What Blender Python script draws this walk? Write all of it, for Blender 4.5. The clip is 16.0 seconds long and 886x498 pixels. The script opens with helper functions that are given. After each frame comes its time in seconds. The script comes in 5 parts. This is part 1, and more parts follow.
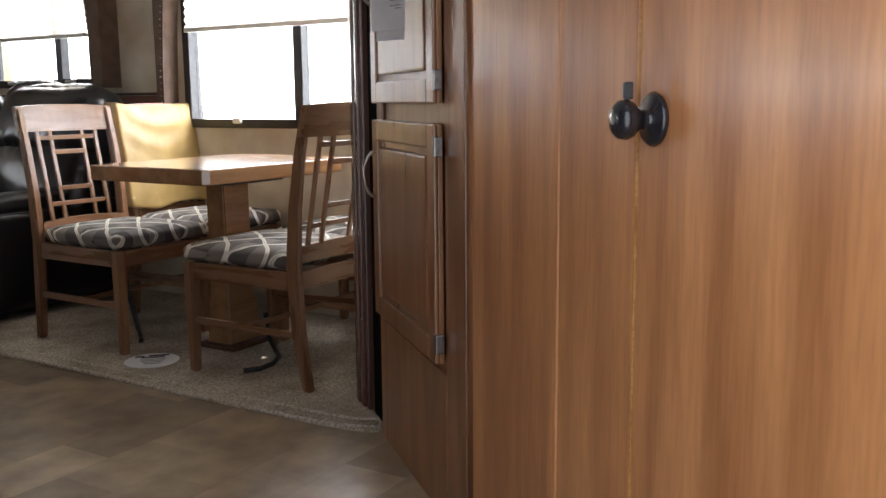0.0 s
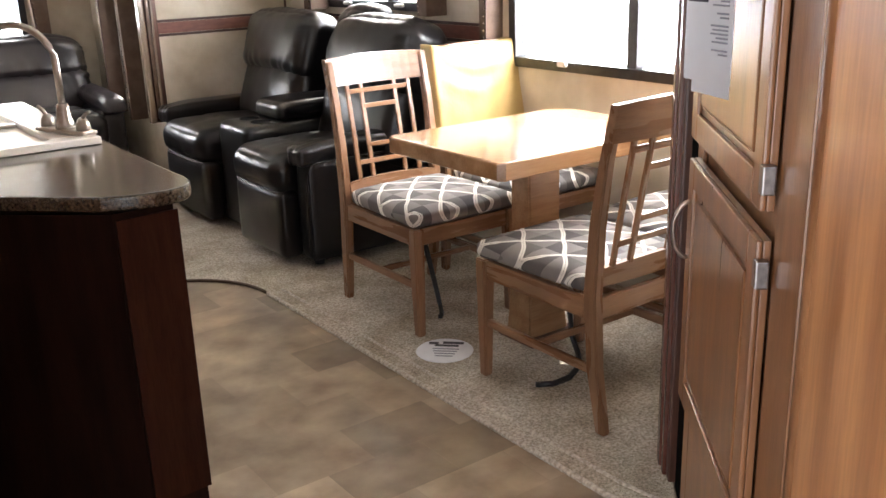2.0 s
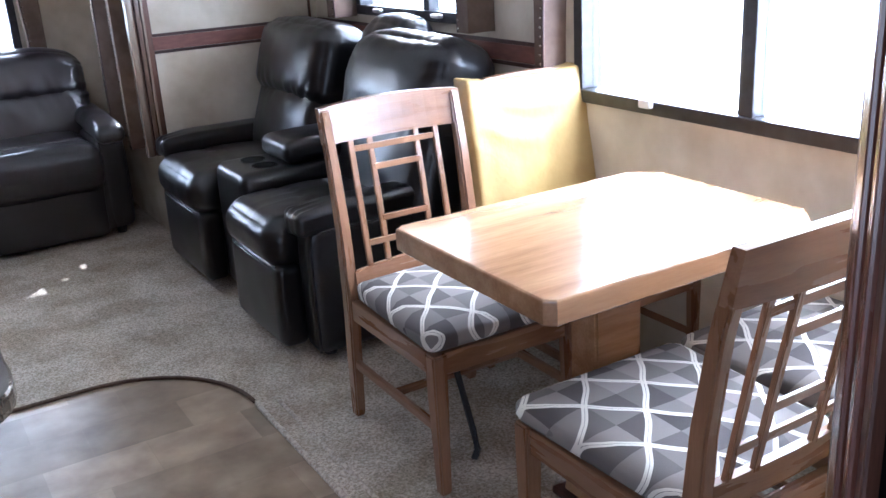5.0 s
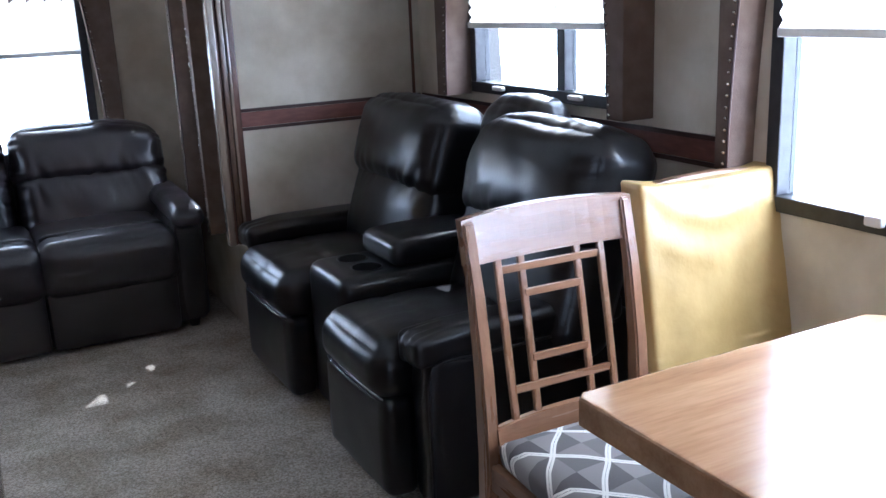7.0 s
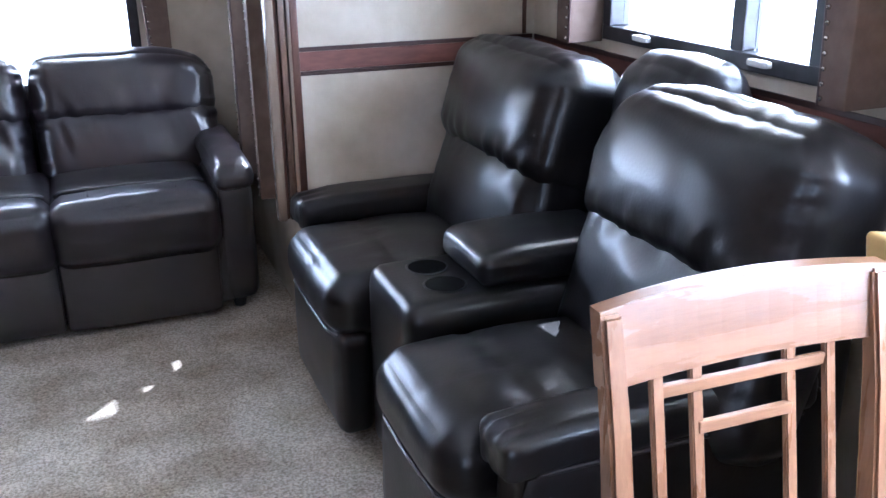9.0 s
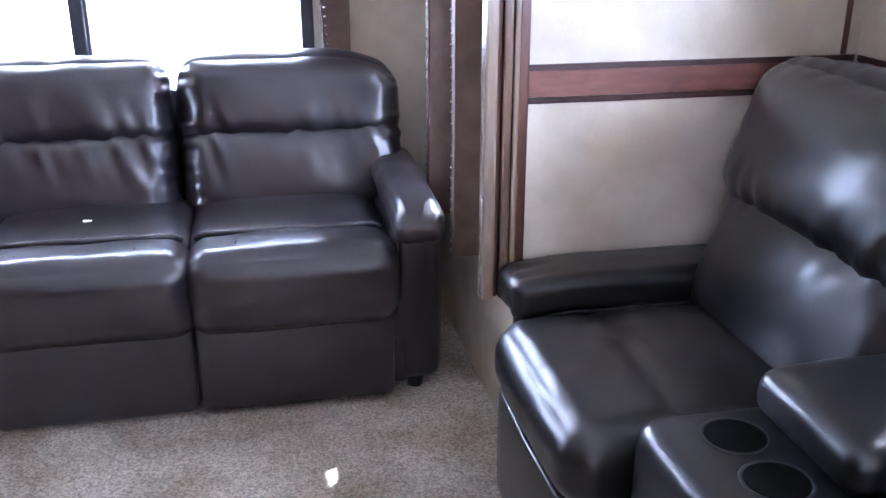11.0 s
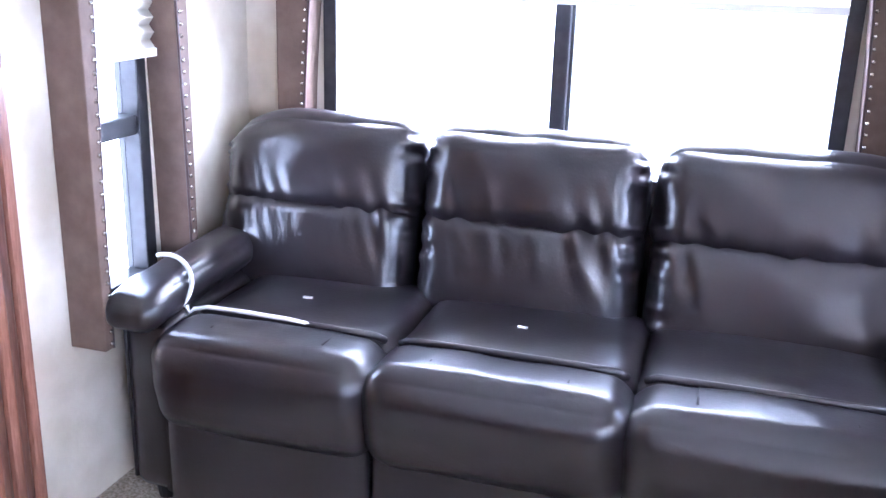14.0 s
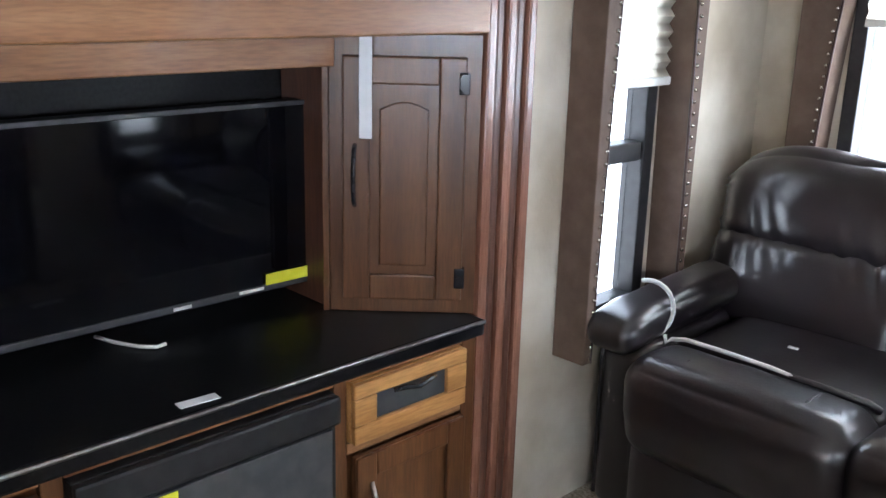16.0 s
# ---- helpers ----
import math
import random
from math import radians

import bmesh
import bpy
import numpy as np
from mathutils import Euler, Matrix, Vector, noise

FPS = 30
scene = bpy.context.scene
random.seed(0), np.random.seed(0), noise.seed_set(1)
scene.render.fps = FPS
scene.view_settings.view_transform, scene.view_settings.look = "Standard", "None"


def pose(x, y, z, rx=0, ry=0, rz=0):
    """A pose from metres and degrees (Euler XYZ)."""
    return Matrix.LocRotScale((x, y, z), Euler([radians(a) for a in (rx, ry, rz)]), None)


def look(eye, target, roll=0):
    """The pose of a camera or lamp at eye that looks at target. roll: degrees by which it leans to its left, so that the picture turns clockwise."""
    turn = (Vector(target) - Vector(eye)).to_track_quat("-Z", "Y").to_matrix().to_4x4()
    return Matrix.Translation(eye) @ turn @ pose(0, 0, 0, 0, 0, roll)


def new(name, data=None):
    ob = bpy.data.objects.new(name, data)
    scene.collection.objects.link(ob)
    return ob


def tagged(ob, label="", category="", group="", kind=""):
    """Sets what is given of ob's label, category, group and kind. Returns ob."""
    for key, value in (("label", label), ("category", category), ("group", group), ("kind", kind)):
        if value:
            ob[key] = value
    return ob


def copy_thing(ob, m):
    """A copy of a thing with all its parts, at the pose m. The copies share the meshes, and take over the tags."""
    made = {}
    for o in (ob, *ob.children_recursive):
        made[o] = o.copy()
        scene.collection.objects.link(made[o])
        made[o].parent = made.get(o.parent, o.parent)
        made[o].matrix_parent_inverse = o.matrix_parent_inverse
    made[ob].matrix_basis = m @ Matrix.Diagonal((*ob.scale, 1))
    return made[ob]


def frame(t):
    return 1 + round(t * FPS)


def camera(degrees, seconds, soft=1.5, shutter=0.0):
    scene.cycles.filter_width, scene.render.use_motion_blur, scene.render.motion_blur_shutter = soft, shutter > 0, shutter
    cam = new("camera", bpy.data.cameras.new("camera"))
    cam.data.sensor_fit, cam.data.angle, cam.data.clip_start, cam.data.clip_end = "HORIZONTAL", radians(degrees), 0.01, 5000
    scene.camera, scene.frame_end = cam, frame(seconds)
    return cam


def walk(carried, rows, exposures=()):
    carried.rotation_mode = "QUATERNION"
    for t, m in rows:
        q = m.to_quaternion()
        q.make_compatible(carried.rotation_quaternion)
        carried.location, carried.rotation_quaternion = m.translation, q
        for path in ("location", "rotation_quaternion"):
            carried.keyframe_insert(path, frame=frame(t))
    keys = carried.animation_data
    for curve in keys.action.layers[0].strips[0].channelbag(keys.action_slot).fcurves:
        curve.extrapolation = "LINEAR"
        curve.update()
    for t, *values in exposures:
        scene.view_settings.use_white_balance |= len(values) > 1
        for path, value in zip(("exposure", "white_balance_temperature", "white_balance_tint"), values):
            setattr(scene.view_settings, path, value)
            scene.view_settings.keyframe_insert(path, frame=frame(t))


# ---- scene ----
cam = camera(51.0, 16.0)
PATH = [
    (0, (0.925, -0.093, 0.981), (2.611, 0.935, 0.665), -0.5),
    (0.5, (1.063, -0.063, 1.068), (2.608, 1.139, 0.655), -0.2),
    (1, (1.277, -0.029, 1.163), (2.639, 1.322, 0.6), -1.2),
    (1.5, (1.366, 0.043, 1.257), (2.598, 1.495, 0.647), -1.5),
    (2, (1.516, 0.198, 1.359), (2.63, 1.741, 0.745), -1.9),
    (2.5, (1.646, 0.313, 1.466), (2.661, 1.931, 0.869), -2.0),
    (3, (1.754, 0.454, 1.487), (2.697, 2.116, 0.898), -0.2),
    (3.5, (1.892, 0.592, 1.486), (2.77, 2.278, 0.864), -1.0),
    (4, (1.96, 0.734, 1.484), (2.88, 2.389, 0.841), -1.5),
    (4.2, (2.024, 0.779, 1.454), (2.963, 2.424, 0.811), -2.4),
    (6.5, (2.342, 1.421, 1.433), (3.316, 3.031, 0.754), -3.6),
    (7, (2.331, 1.62, 1.443), (3.214, 3.337, 0.921), -2.5),
    (7.5, (2.422, 1.827, 1.452), (3.201, 3.606, 0.973), -1.1),
    (8, (2.562, 2.03, 1.471), (3.261, 3.813, 0.893), -0.3),
    (10.3, (2.79, 3.043, 1.394), (3.441, 4.791, 0.674), -1.9),
    (10.5, (2.802, 3.141, 1.395), (3.367, 4.924, 0.686), -1.6),
    (11, (2.757, 3.372, 1.387), (3.132, 5.206, 0.683), 0.1),
    (11.5, (2.722, 3.615, 1.373), (2.862, 5.472, 0.644), 1.2),
    (12, (2.674, 3.793, 1.345), (2.567, 5.655, 0.624), 1.4),
    (12.5, (2.666, 3.948, 1.337), (2.334, 5.795, 0.645), 1.5),
    (13, (2.676, 4.014, 1.345), (2.218, 5.847, 0.687), 1.5),
    (13.5, (2.671, 4.017, 1.345), (2.165, 5.849, 0.722), 1.5),
    (14, (2.668, 4.019, 1.34), (2.118, 5.851, 0.755), 1.8),
    (14.5, (2.681, 4.014, 1.35), (2.055, 5.832, 0.798), 2.1),
    (15, (2.671, 4.011, 1.355), (1.854, 5.758, 0.826), 2.4),
    (15.5, (2.666, 4.012, 1.339), (1.556, 5.591, 0.815), 1.7),
    (16, (2.604, 4.013, 1.332), (1.222, 5.35, 0.782), 1.5),
]
walk(cam, [(t, look(eye, target, roll)) for t, eye, target, roll in PATH],
     exposures=[(0.0, -0.18, 6500, 13), (1.0, 0.48, 6600, 13), (1.5, 0.85, 6600, 14), (2.5, 1.2, 6300, 15), (3.5, 1.3, 5250, 17), (4.2, 1.3, 5150, 17), (6.3, 0.04, 5050, 12),
                (7.0, 0.22, 5000, 13), (7.5, 0.64, 4975, 13), (8.2, 1.02, 4950, 14), (10.5, 1.72, 4950, 20), (12.5, 2.22, 4950, 26), (14.5, 1.85, 5000, 22), (15.5, 0.75, 5500, 13), (16.0, 0.65, 5700, 11)])

# ---- light ----
SUN_DIR = Vector((0.675, 0.737, 0.92)).normalized()   # towards the sun
world = bpy.data.worlds.new("sky")
scene.world = world
world.use_nodes = True
wn = world.node_tree.nodes
sky = wn.new("ShaderNodeTexSky")
sky.sky_type = "NISHITA"
sky.sun_disc = False
sky.sun_elevation = math.asin(SUN_DIR.z)
sky.sun_rotation = math.atan2(SUN_DIR.x, SUN_DIR.y)
world.node_tree.links.new(sky.outputs[0], wn["Background"].inputs[0])
wn["Background"].inputs[1].default_value = 0.15
sun_data = bpy.data.lights.new("sun", "SUN")
sun_data.energy, sun_data.angle, sun_data.color = 5.0, radians(0.5), (1.0, 0.95, 0.86)
sun = new("sun", sun_data)
sun.matrix_world = look((0, 0, 0), -SUN_DIR)


def window_light(name, place, aim, width, height, watts):
    """Area lamp standing in for sky light at a window or the entry doorway."""
    data = bpy.data.lights.new(name, "AREA")
    data.shape, data.size, data.size_y, data.energy = "RECTANGLE", width, height, watts
    data.color = (0.94, 0.97, 1.0)
    ob = new(name, data)
    ob.matrix_world = look(place, aim)
    return ob


window_light("window_light_dinette", (4.36, 2.58, 1.28), (0, 2.58, 1.10), 1.70, 0.85, 66)
window_light("window_light_recliner", (4.36, 4.48, 1.40), (0, 4.48, 1.20), 1.00, 0.75, 25)
window_light("window_light_rear", (2.23, 6.76, 1.25), (2.23, 0, 1.05), 1.60, 0.95, 36)
window_light("window_light_side_left", (1.02, 5.94, 0.80), (4, 5.94, 0.60), 0.90, 1.50, 18)
window_light("window_light_side_right", (3.52, 5.94, 0.98), (0, 5.94, 0.75), 0.30, 0.95, 5)
# Lamp added in the entry doorway to brighten the door and panel wall
window_light("doorway_fill_light", (1.00, 0.10, 1.0), (4, 0.6, 0.8), 0.80, 1.80, 11)


# ---- materials ----
def material(name, color, rough=0.5, metal=0.0, second=None, scale=8.0, stretch=(1, 1, 1), detail=4.0, bump=0.0,
             bump_scale=60.0, coat=0.0, rough_vary=0.0, spec=0.5, sharp=(0.35, 0.65)):
    m = bpy.data.materials.new(name)
    m.use_nodes = True
    nt = m.node_tree
    n, l = nt.nodes, nt.links
    b = n["Principled BSDF"]
    b.inputs["Base Color"].default_value = (*color, 1)
    b.inputs["Roughness"].default_value = rough
    b.inputs["Metallic"].default_value = metal
    b.inputs["Specular IOR Level"].default_value = spec
    b.inputs["Coat Weight"].default_value = coat
    b.inputs["Coat Roughness"].default_value = 0.15
    co = n.new("ShaderNodeTexCoord")
    mp = n.new("ShaderNodeMapping")
    mp.inputs["Scale"].default_value = stretch
    l.new(co.outputs["Object"], mp.inputs[0])
    if second:
        t = n.new("ShaderNodeTexNoise")
        t.inputs["Scale"].default_value, t.inputs["Detail"].default_value = scale, detail
        r = n.new("ShaderNodeValToRGB")
        r.color_ramp.elements[0].position, r.color_ramp.elements[1].position = sharp
        r.color_ramp.elements[0].color, r.color_ramp.elements[1].color = (*color, 1), (*second, 1)
        l.new(mp.outputs[0], t.inputs[0])
        l.new(t.outputs[0], r.inputs[0])
        l.new(r.outputs[0], b.inputs["Base Color"])
        if rough_vary:
            a = n.new("ShaderNodeMath")
            a.operation = "MULTIPLY_ADD"
            a.inputs[1].default_value, a.inputs[2].default_value = rough_vary, rough - rough_vary / 2
            l.new(t.outputs[0], a.inputs[0])
            l.new(a.outputs[0], b.inputs["Roughness"])
    if bump:
        t2 = n.new("ShaderNodeTexNoise")
        t2.inputs["Scale"].default_value, t2.inputs["Detail"].default_value = bump_scale, 3
        bp = n.new("ShaderNodeBump")
        bp.inputs["Strength"].default_value, bp.inputs["Distance"].default_value = bump, 0.01
        l.new(mp.outputs[0], t2.inputs[0])
        l.new(t2.outputs[0], bp.inputs["Height"])
        l.new(bp.outputs[0], b.inputs["Normal"])
    return m


def wood(name, dark, light, rough=0.35, along="z", coat=0.2, scale=5.0, grain=0.72):
    """Stained wood: long grain streaks over a broad tone change."""
    s = {"z": (5, 5, 0.5), "x": (0.5, 5, 5), "y": (5, 0.5, 5)}[along]
    m = material(name, dark, rough, second=light, scale=scale, stretch=s, detail=6, coat=coat, rough_vary=0.12)
    nt = m.node_tree
    n, l = nt.nodes, nt.links
    b = n["Principled BSDF"]
    ramp = next(k for k in n if k.type == "VALTORGB")
    mp = next(k for k in n if k.type == "MAPPING")
    fine = n.new("ShaderNodeTexNoise")
    fine.inputs["Scale"].default_value, fine.inputs["Detail"].default_value = scale * 9, 5
    l.new(mp.outputs[0], fine.inputs[0])
    fr = n.new("ShaderNodeValToRGB")
    fr.color_ramp.elements[0].position, fr.color_ramp.elements[1].position = 0.3, 0.6
    fr.color_ramp.elements[0].color, fr.color_ramp.elements[1].color = (grain, grain - 0.02, grain - 0.04, 1), (1, 1, 1, 1)
    l.new(fine.outputs[0], fr.inputs[0])
    mix = n.new("ShaderNodeMix")
    mix.data_type, mix.blend_type = "RGBA", "MULTIPLY"
    mix.inputs[0].default_value = 1.0
    l.new(ramp.outputs[0], mix.inputs[6])
    l.new(fr.outputs[0], mix.inputs[7])
    l.new(mix.outputs[2], b.inputs["Base Color"])
    bp = n.new("ShaderNodeBump")
    bp.inputs["Strength"].default_value, bp.inputs["Distance"].default_value = 0.12, 0.002
    l.new(fine.outputs[0], bp.inputs["Height"])
    l.new(bp.outputs[0], b.inputs["Normal"])
    return m


M_CABINET = wood("cabinet_wood", (0.088, 0.034, 0.0125), (0.165, 0.070, 0.027), 0.32)
M_PANTRY = wood("pantry_wood", (0.20, 0.083, 0.034), (0.34, 0.155, 0.068), 0.30, grain=0.80)
M_CABINET_H = wood("cabinet_wood_rail", (0.23, 0.100, 0.039), (0.33, 0.162, 0.070), 0.34, along="y")
M_PANEL = wood("panel_wood", (0.42, 0.170, 0.064), (0.64, 0.295, 0.120), 0.32, coat=0.3, scale=2.6, grain=0.84)
M_CHAIR = wood("chair_wood", (0.195, 0.096, 0.048), (0.280, 0.146, 0.077), 0.28, grain=0.88)
M_CHAIR_X = wood("chair_wood_crosswise", (0.195, 0.096, 0.048), (0.280, 0.146, 0.077), 0.28, along="x", grain=0.88)
M_CHAIR_Y = wood("chair_wood_lengthwise", (0.195, 0.096, 0.048), (0.280, 0.146, 0.077), 0.28, along="y", grain=0.88)
M_TABLE = wood("table_wood", (0.33, 0.175, 0.080), (0.46, 0.26, 0.13), 0.20, along="x", coat=1.0, scale=3.0, grain=0.86)
M_DARK_WOOD = wood("dark_trim_wood", (0.075, 0.030, 0.019), (0.13, 0.055, 0.034), 0.35)
M_RED_POST = wood("red_brown_post", (0.105, 0.038, 0.026), (0.165, 0.066, 0.046), 0.26, coat=0.4)
M_COPPER = wood("copper_brown_moulding", (0.19, 0.082, 0.052), (0.27, 0.125, 0.082), 0.24, coat=0.5)
# Brown island wood taken near black: shade of its unlit side is in the colour
M_ISLAND = wood("island_wood_shaded", (0.008, 0.003, 0.002), (0.017, 0.0065, 0.004), 0.42, coat=0.0)
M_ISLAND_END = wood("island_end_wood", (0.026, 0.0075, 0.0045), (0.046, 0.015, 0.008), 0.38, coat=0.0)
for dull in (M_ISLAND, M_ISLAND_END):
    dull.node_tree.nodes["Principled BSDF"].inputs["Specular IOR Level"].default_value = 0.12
M_HONEY = wood("honey_drawer_wood", (0.42, 0.20, 0.060), (0.58, 0.30, 0.105), 0.33, along="y")
M_LEATHER = material("dark_leather", (0.0065, 0.0058, 0.0063), 0.31, second=(0.0105, 0.0092, 0.0100), scale=5, detail=2, bump=0.05,
                     bump_scale=120, coat=0.22, spec=0.45, rough_vary=0.06)
# Dark brown leather, lifted and purpled to hold window haze in its colour
M_SOFA = material("brown_leather_hazed", (0.0100, 0.0072, 0.0092), 0.30, second=(0.0150, 0.0110, 0.0134), scale=5, detail=2, bump=0.05,
                  bump_scale=120, coat=0.20, spec=0.80, rough_vary=0.06)
# Pale tone that paints the gloss streaks on a brown moulding
M_FLUTE_HIGHLIGHT = wood("flute_highlight", (0.24, 0.185, 0.14), (0.31, 0.245, 0.19), 0.14, coat=1.0, grain=0.92)
M_GLOSS_BROWN = wood("gloss_brown_moulding", (0.12, 0.078, 0.056), (0.20, 0.135, 0.098), 0.16, coat=1.0)
M_BINDING = material("pale_binding", (0.34, 0.29, 0.23), 0.9, second=(0.66, 0.60, 0.51), scale=90, bump=0.4, bump_scale=200)
M_BINDING_DARK = material("brown_binding", (0.075, 0.045, 0.030), 0.8, second=(0.12, 0.075, 0.05), scale=90, bump=0.3, bump_scale=200)
M_SEAM_SHINE = material("shiny_piping", (0.05, 0.046, 0.05), 0.22, second=(0.08, 0.074, 0.08), scale=60, coat=0.6)
M_LEATHER_SEAM = material("leather_seam", (0.014, 0.012, 0.013), 0.5, second=(0.03, 0.025, 0.026), scale=40)
M_WALL = material("cream_wallpaper", (0.50, 0.435, 0.335), 0.72, second=(0.71, 0.65, 0.55), scale=4, detail=10, bump=0.08, bump_scale=90)
M_CEIL = material("ceiling_vinyl", (0.74, 0.72, 0.67), 0.8, second=(0.80, 0.78, 0.74), scale=12)
M_BAND = material("border_band", (0.15, 0.058, 0.045), 0.55, second=(0.21, 0.085, 0.062), scale=14, stretch=(1, 1, 4))
M_BAND_EDGE = material("border_edge", (0.045, 0.020, 0.018), 0.4, second=(0.06, 0.03, 0.025), scale=20)
M_CORNICE = material("brown_suede", (0.115, 0.075, 0.055), 0.8, second=(0.155, 0.105, 0.078), scale=18, bump=0.1, bump_scale=200)
M_NAIL = material("nickel_nails", (0.62, 0.58, 0.52), 0.25, metal=1.0, second=(0.5, 0.46, 0.42), scale=90)
M_NICKEL = material("brushed_nickel", (0.50, 0.46, 0.41), 0.28, metal=1.0, second=(0.42, 0.38, 0.34), scale=60)
M_BLACK = material("black_plastic", (0.012, 0.012, 0.013), 0.38, second=(0.02, 0.02, 0.022), scale=40)
M_FRAME = material("black_window_frame", (0.016, 0.016, 0.019), 0.42, second=(0.028, 0.028, 0.032), scale=30)
M_KNOB = material("oil_rubbed_black", (0.014, 0.014, 0.018), 0.22, second=(0.022, 0.022, 0.028), scale=30, coat=0.4)
M_COUNTER = material("speckled_laminate", (0.030, 0.022, 0.015), 0.17, second=(0.115, 0.088, 0.058), scale=150, detail=4, coat=0.7, sharp=(0.42, 0.72))
M_BLACK_TOP = material("black_laminate", (0.004, 0.004, 0.005), 0.34, second=(0.009, 0.009, 0.010), scale=120, spec=0.22)
M_SINK = material("white_sink", (0.78, 0.76, 0.70), 0.25, second=(0.82, 0.80, 0.75), scale=9, coat=0.3)
M_PAPER = material("paper_sheet", (0.80, 0.81, 0.84), 0.6, second=(0.86, 0.87, 0.89), scale=20)
M_INK = material("grey_print", (0.28, 0.29, 0.33), 0.7, second=(0.36, 0.37, 0.40), scale=80)
M_DARK_INK = material("dark_print", (0.05, 0.05, 0.06), 0.7, second=(0.08, 0.08, 0.09), scale=80)
M_WHITE = material("white_plastic", (0.80, 0.80, 0.78), 0.4, second=(0.85, 0.85, 0.83), scale=40)
M_YELLOW = material("yellow_label", (0.80, 0.78, 0.02), 0.5, second=(0.86, 0.84, 0.06), scale=30)
M_COVER = material("golden_cover", (0.40, 0.265, 0.088), 0.42, second=(0.50, 0.35, 0.135), scale=7, bump=0.25, bump_scale=22)
M_GRAPHITE = material("graphite_panel", (0.05, 0.052, 0.055), 0.35, second=(0.07, 0.072, 0.075), scale=30)
M_SCREEN = material("tv_screen", (0.002, 0.002, 0.003), 0.06, second=(0.003, 0.003, 0.004), scale=3, spec=0.35)
M_BEZEL = material("tv_bezel", (0.055, 0.055, 0.06), 0.3, second=(0.07, 0.07, 0.075), scale=40)
M_GROUND = material("gravel_lot", (0.30, 0.28, 0.25), 0.9, second=(0.42, 0.40, 0.36), scale=3, bump=0.3, bump_scale=40)
M_METAL_STEP = material("step_tread", (0.06, 0.06, 0.06), 0.6, second=(0.10, 0.10, 0.10), scale=50, bump=0.2, bump_scale=150)
M_HINGE = material("hinge_metal", (0.30, 0.28, 0.27), 0.35, metal=1.0, second=(0.22, 0.2, 0.2), scale=80)
# Near-black for the shade painted in the cup wells; also on the slide seal
M_WELL = material("near_black_matte", (0.002, 0.002, 0.002), 0.95, second=(0.003, 0.003, 0.003), scale=40, spec=0.05)


def carpet_material():
    m = material("flecked_carpet", (0.31, 0.268, 0.215), 0.95, second=(0.70, 0.645, 0.555), scale=140, detail=8, bump=0.6,
                 bump_scale=210, sharp=(0.33, 0.66), spec=0.1)
    nt = m.node_tree
    n, l = nt.nodes, nt.links
    b = n["Principled BSDF"]
    ramp = next(k for k in n if k.type == "VALTORGB")
    mp = next(k for k in n if k.type == "MAPPING")
    big = n.new("ShaderNodeTexNoise")
    big.inputs["Scale"].default_value = 5.0
    big.inputs["Detail"].default_value = 5.0
    l.new(mp.outputs[0], big.inputs[0])
    br = n.new("ShaderNodeValToRGB")
    br.color_ramp.elements[0].position, br.color_ramp.elements[1].position = 0.36, 0.60
    br.color_ramp.elements[0].color, br.color_ramp.elements[1].color = (0.72, 0.67, 0.60, 1), (1, 0.99, 0.97, 1)
    l.new(big.outputs[0], br.inputs[0])
    mix = n.new("ShaderNodeMix")
    mix.data_type, mix.blend_type = "RGBA", "MULTIPLY"
    mix.inputs[0].default_value = 1.0
    l.new(ramp.outputs[0], mix.inputs[6])
    l.new(br.outputs[0], mix.inputs[7])
    l.new(mix.outputs[2], b.inputs["Base Color"])
    return m


def vinyl_material():
    """Stone-look sheet vinyl: printed tiles of uneven tone with cloudy marbling."""
    m = material("stone_vinyl", (0.22, 0.165, 0.115), 0.30, second=(0.47, 0.385, 0.28), scale=7, detail=6, coat=0.0,
                 sharp=(0.28, 0.72))
    nt = m.node_tree
    n, l = nt.nodes, nt.links
    b = n["Principled BSDF"]
    ramp = next(k for k in n if k.type == "VALTORGB")
    mp = next(k for k in n if k.type == "MAPPING")
    br = n.new("ShaderNodeTexBrick")
    br.inputs["Scale"].default_value = 1.0
    br.inputs["Brick Width"].default_value = 0.30
    br.inputs["Row Height"].default_value = 0.20
    br.inputs["Mortar Size"].default_value = 0.0008
    br.inputs["Mortar Smooth"].default_value = 0.4
    br.inputs["Color1"].default_value = (0.60, 0.565, 0.52, 1)
    br.inputs["Color2"].default_value = (1.18, 1.12, 1.06, 1)
    br.inputs["Mortar"].default_value = (0.82, 0.78, 0.73, 1)
    l.new(mp.outputs[0], br.inputs["Vector"])
    mix = n.new("ShaderNodeMix")
    mix.data_type, mix.blend_type = "RGBA", "MULTIPLY"
    mix.inputs[0].default_value = 0.9
    l.new(ramp.outputs[0], mix.inputs[6])
    l.new(br.outputs[0], mix.inputs[7])
    l.new(mix.outputs[2], b.inputs["Base Color"])
    return m


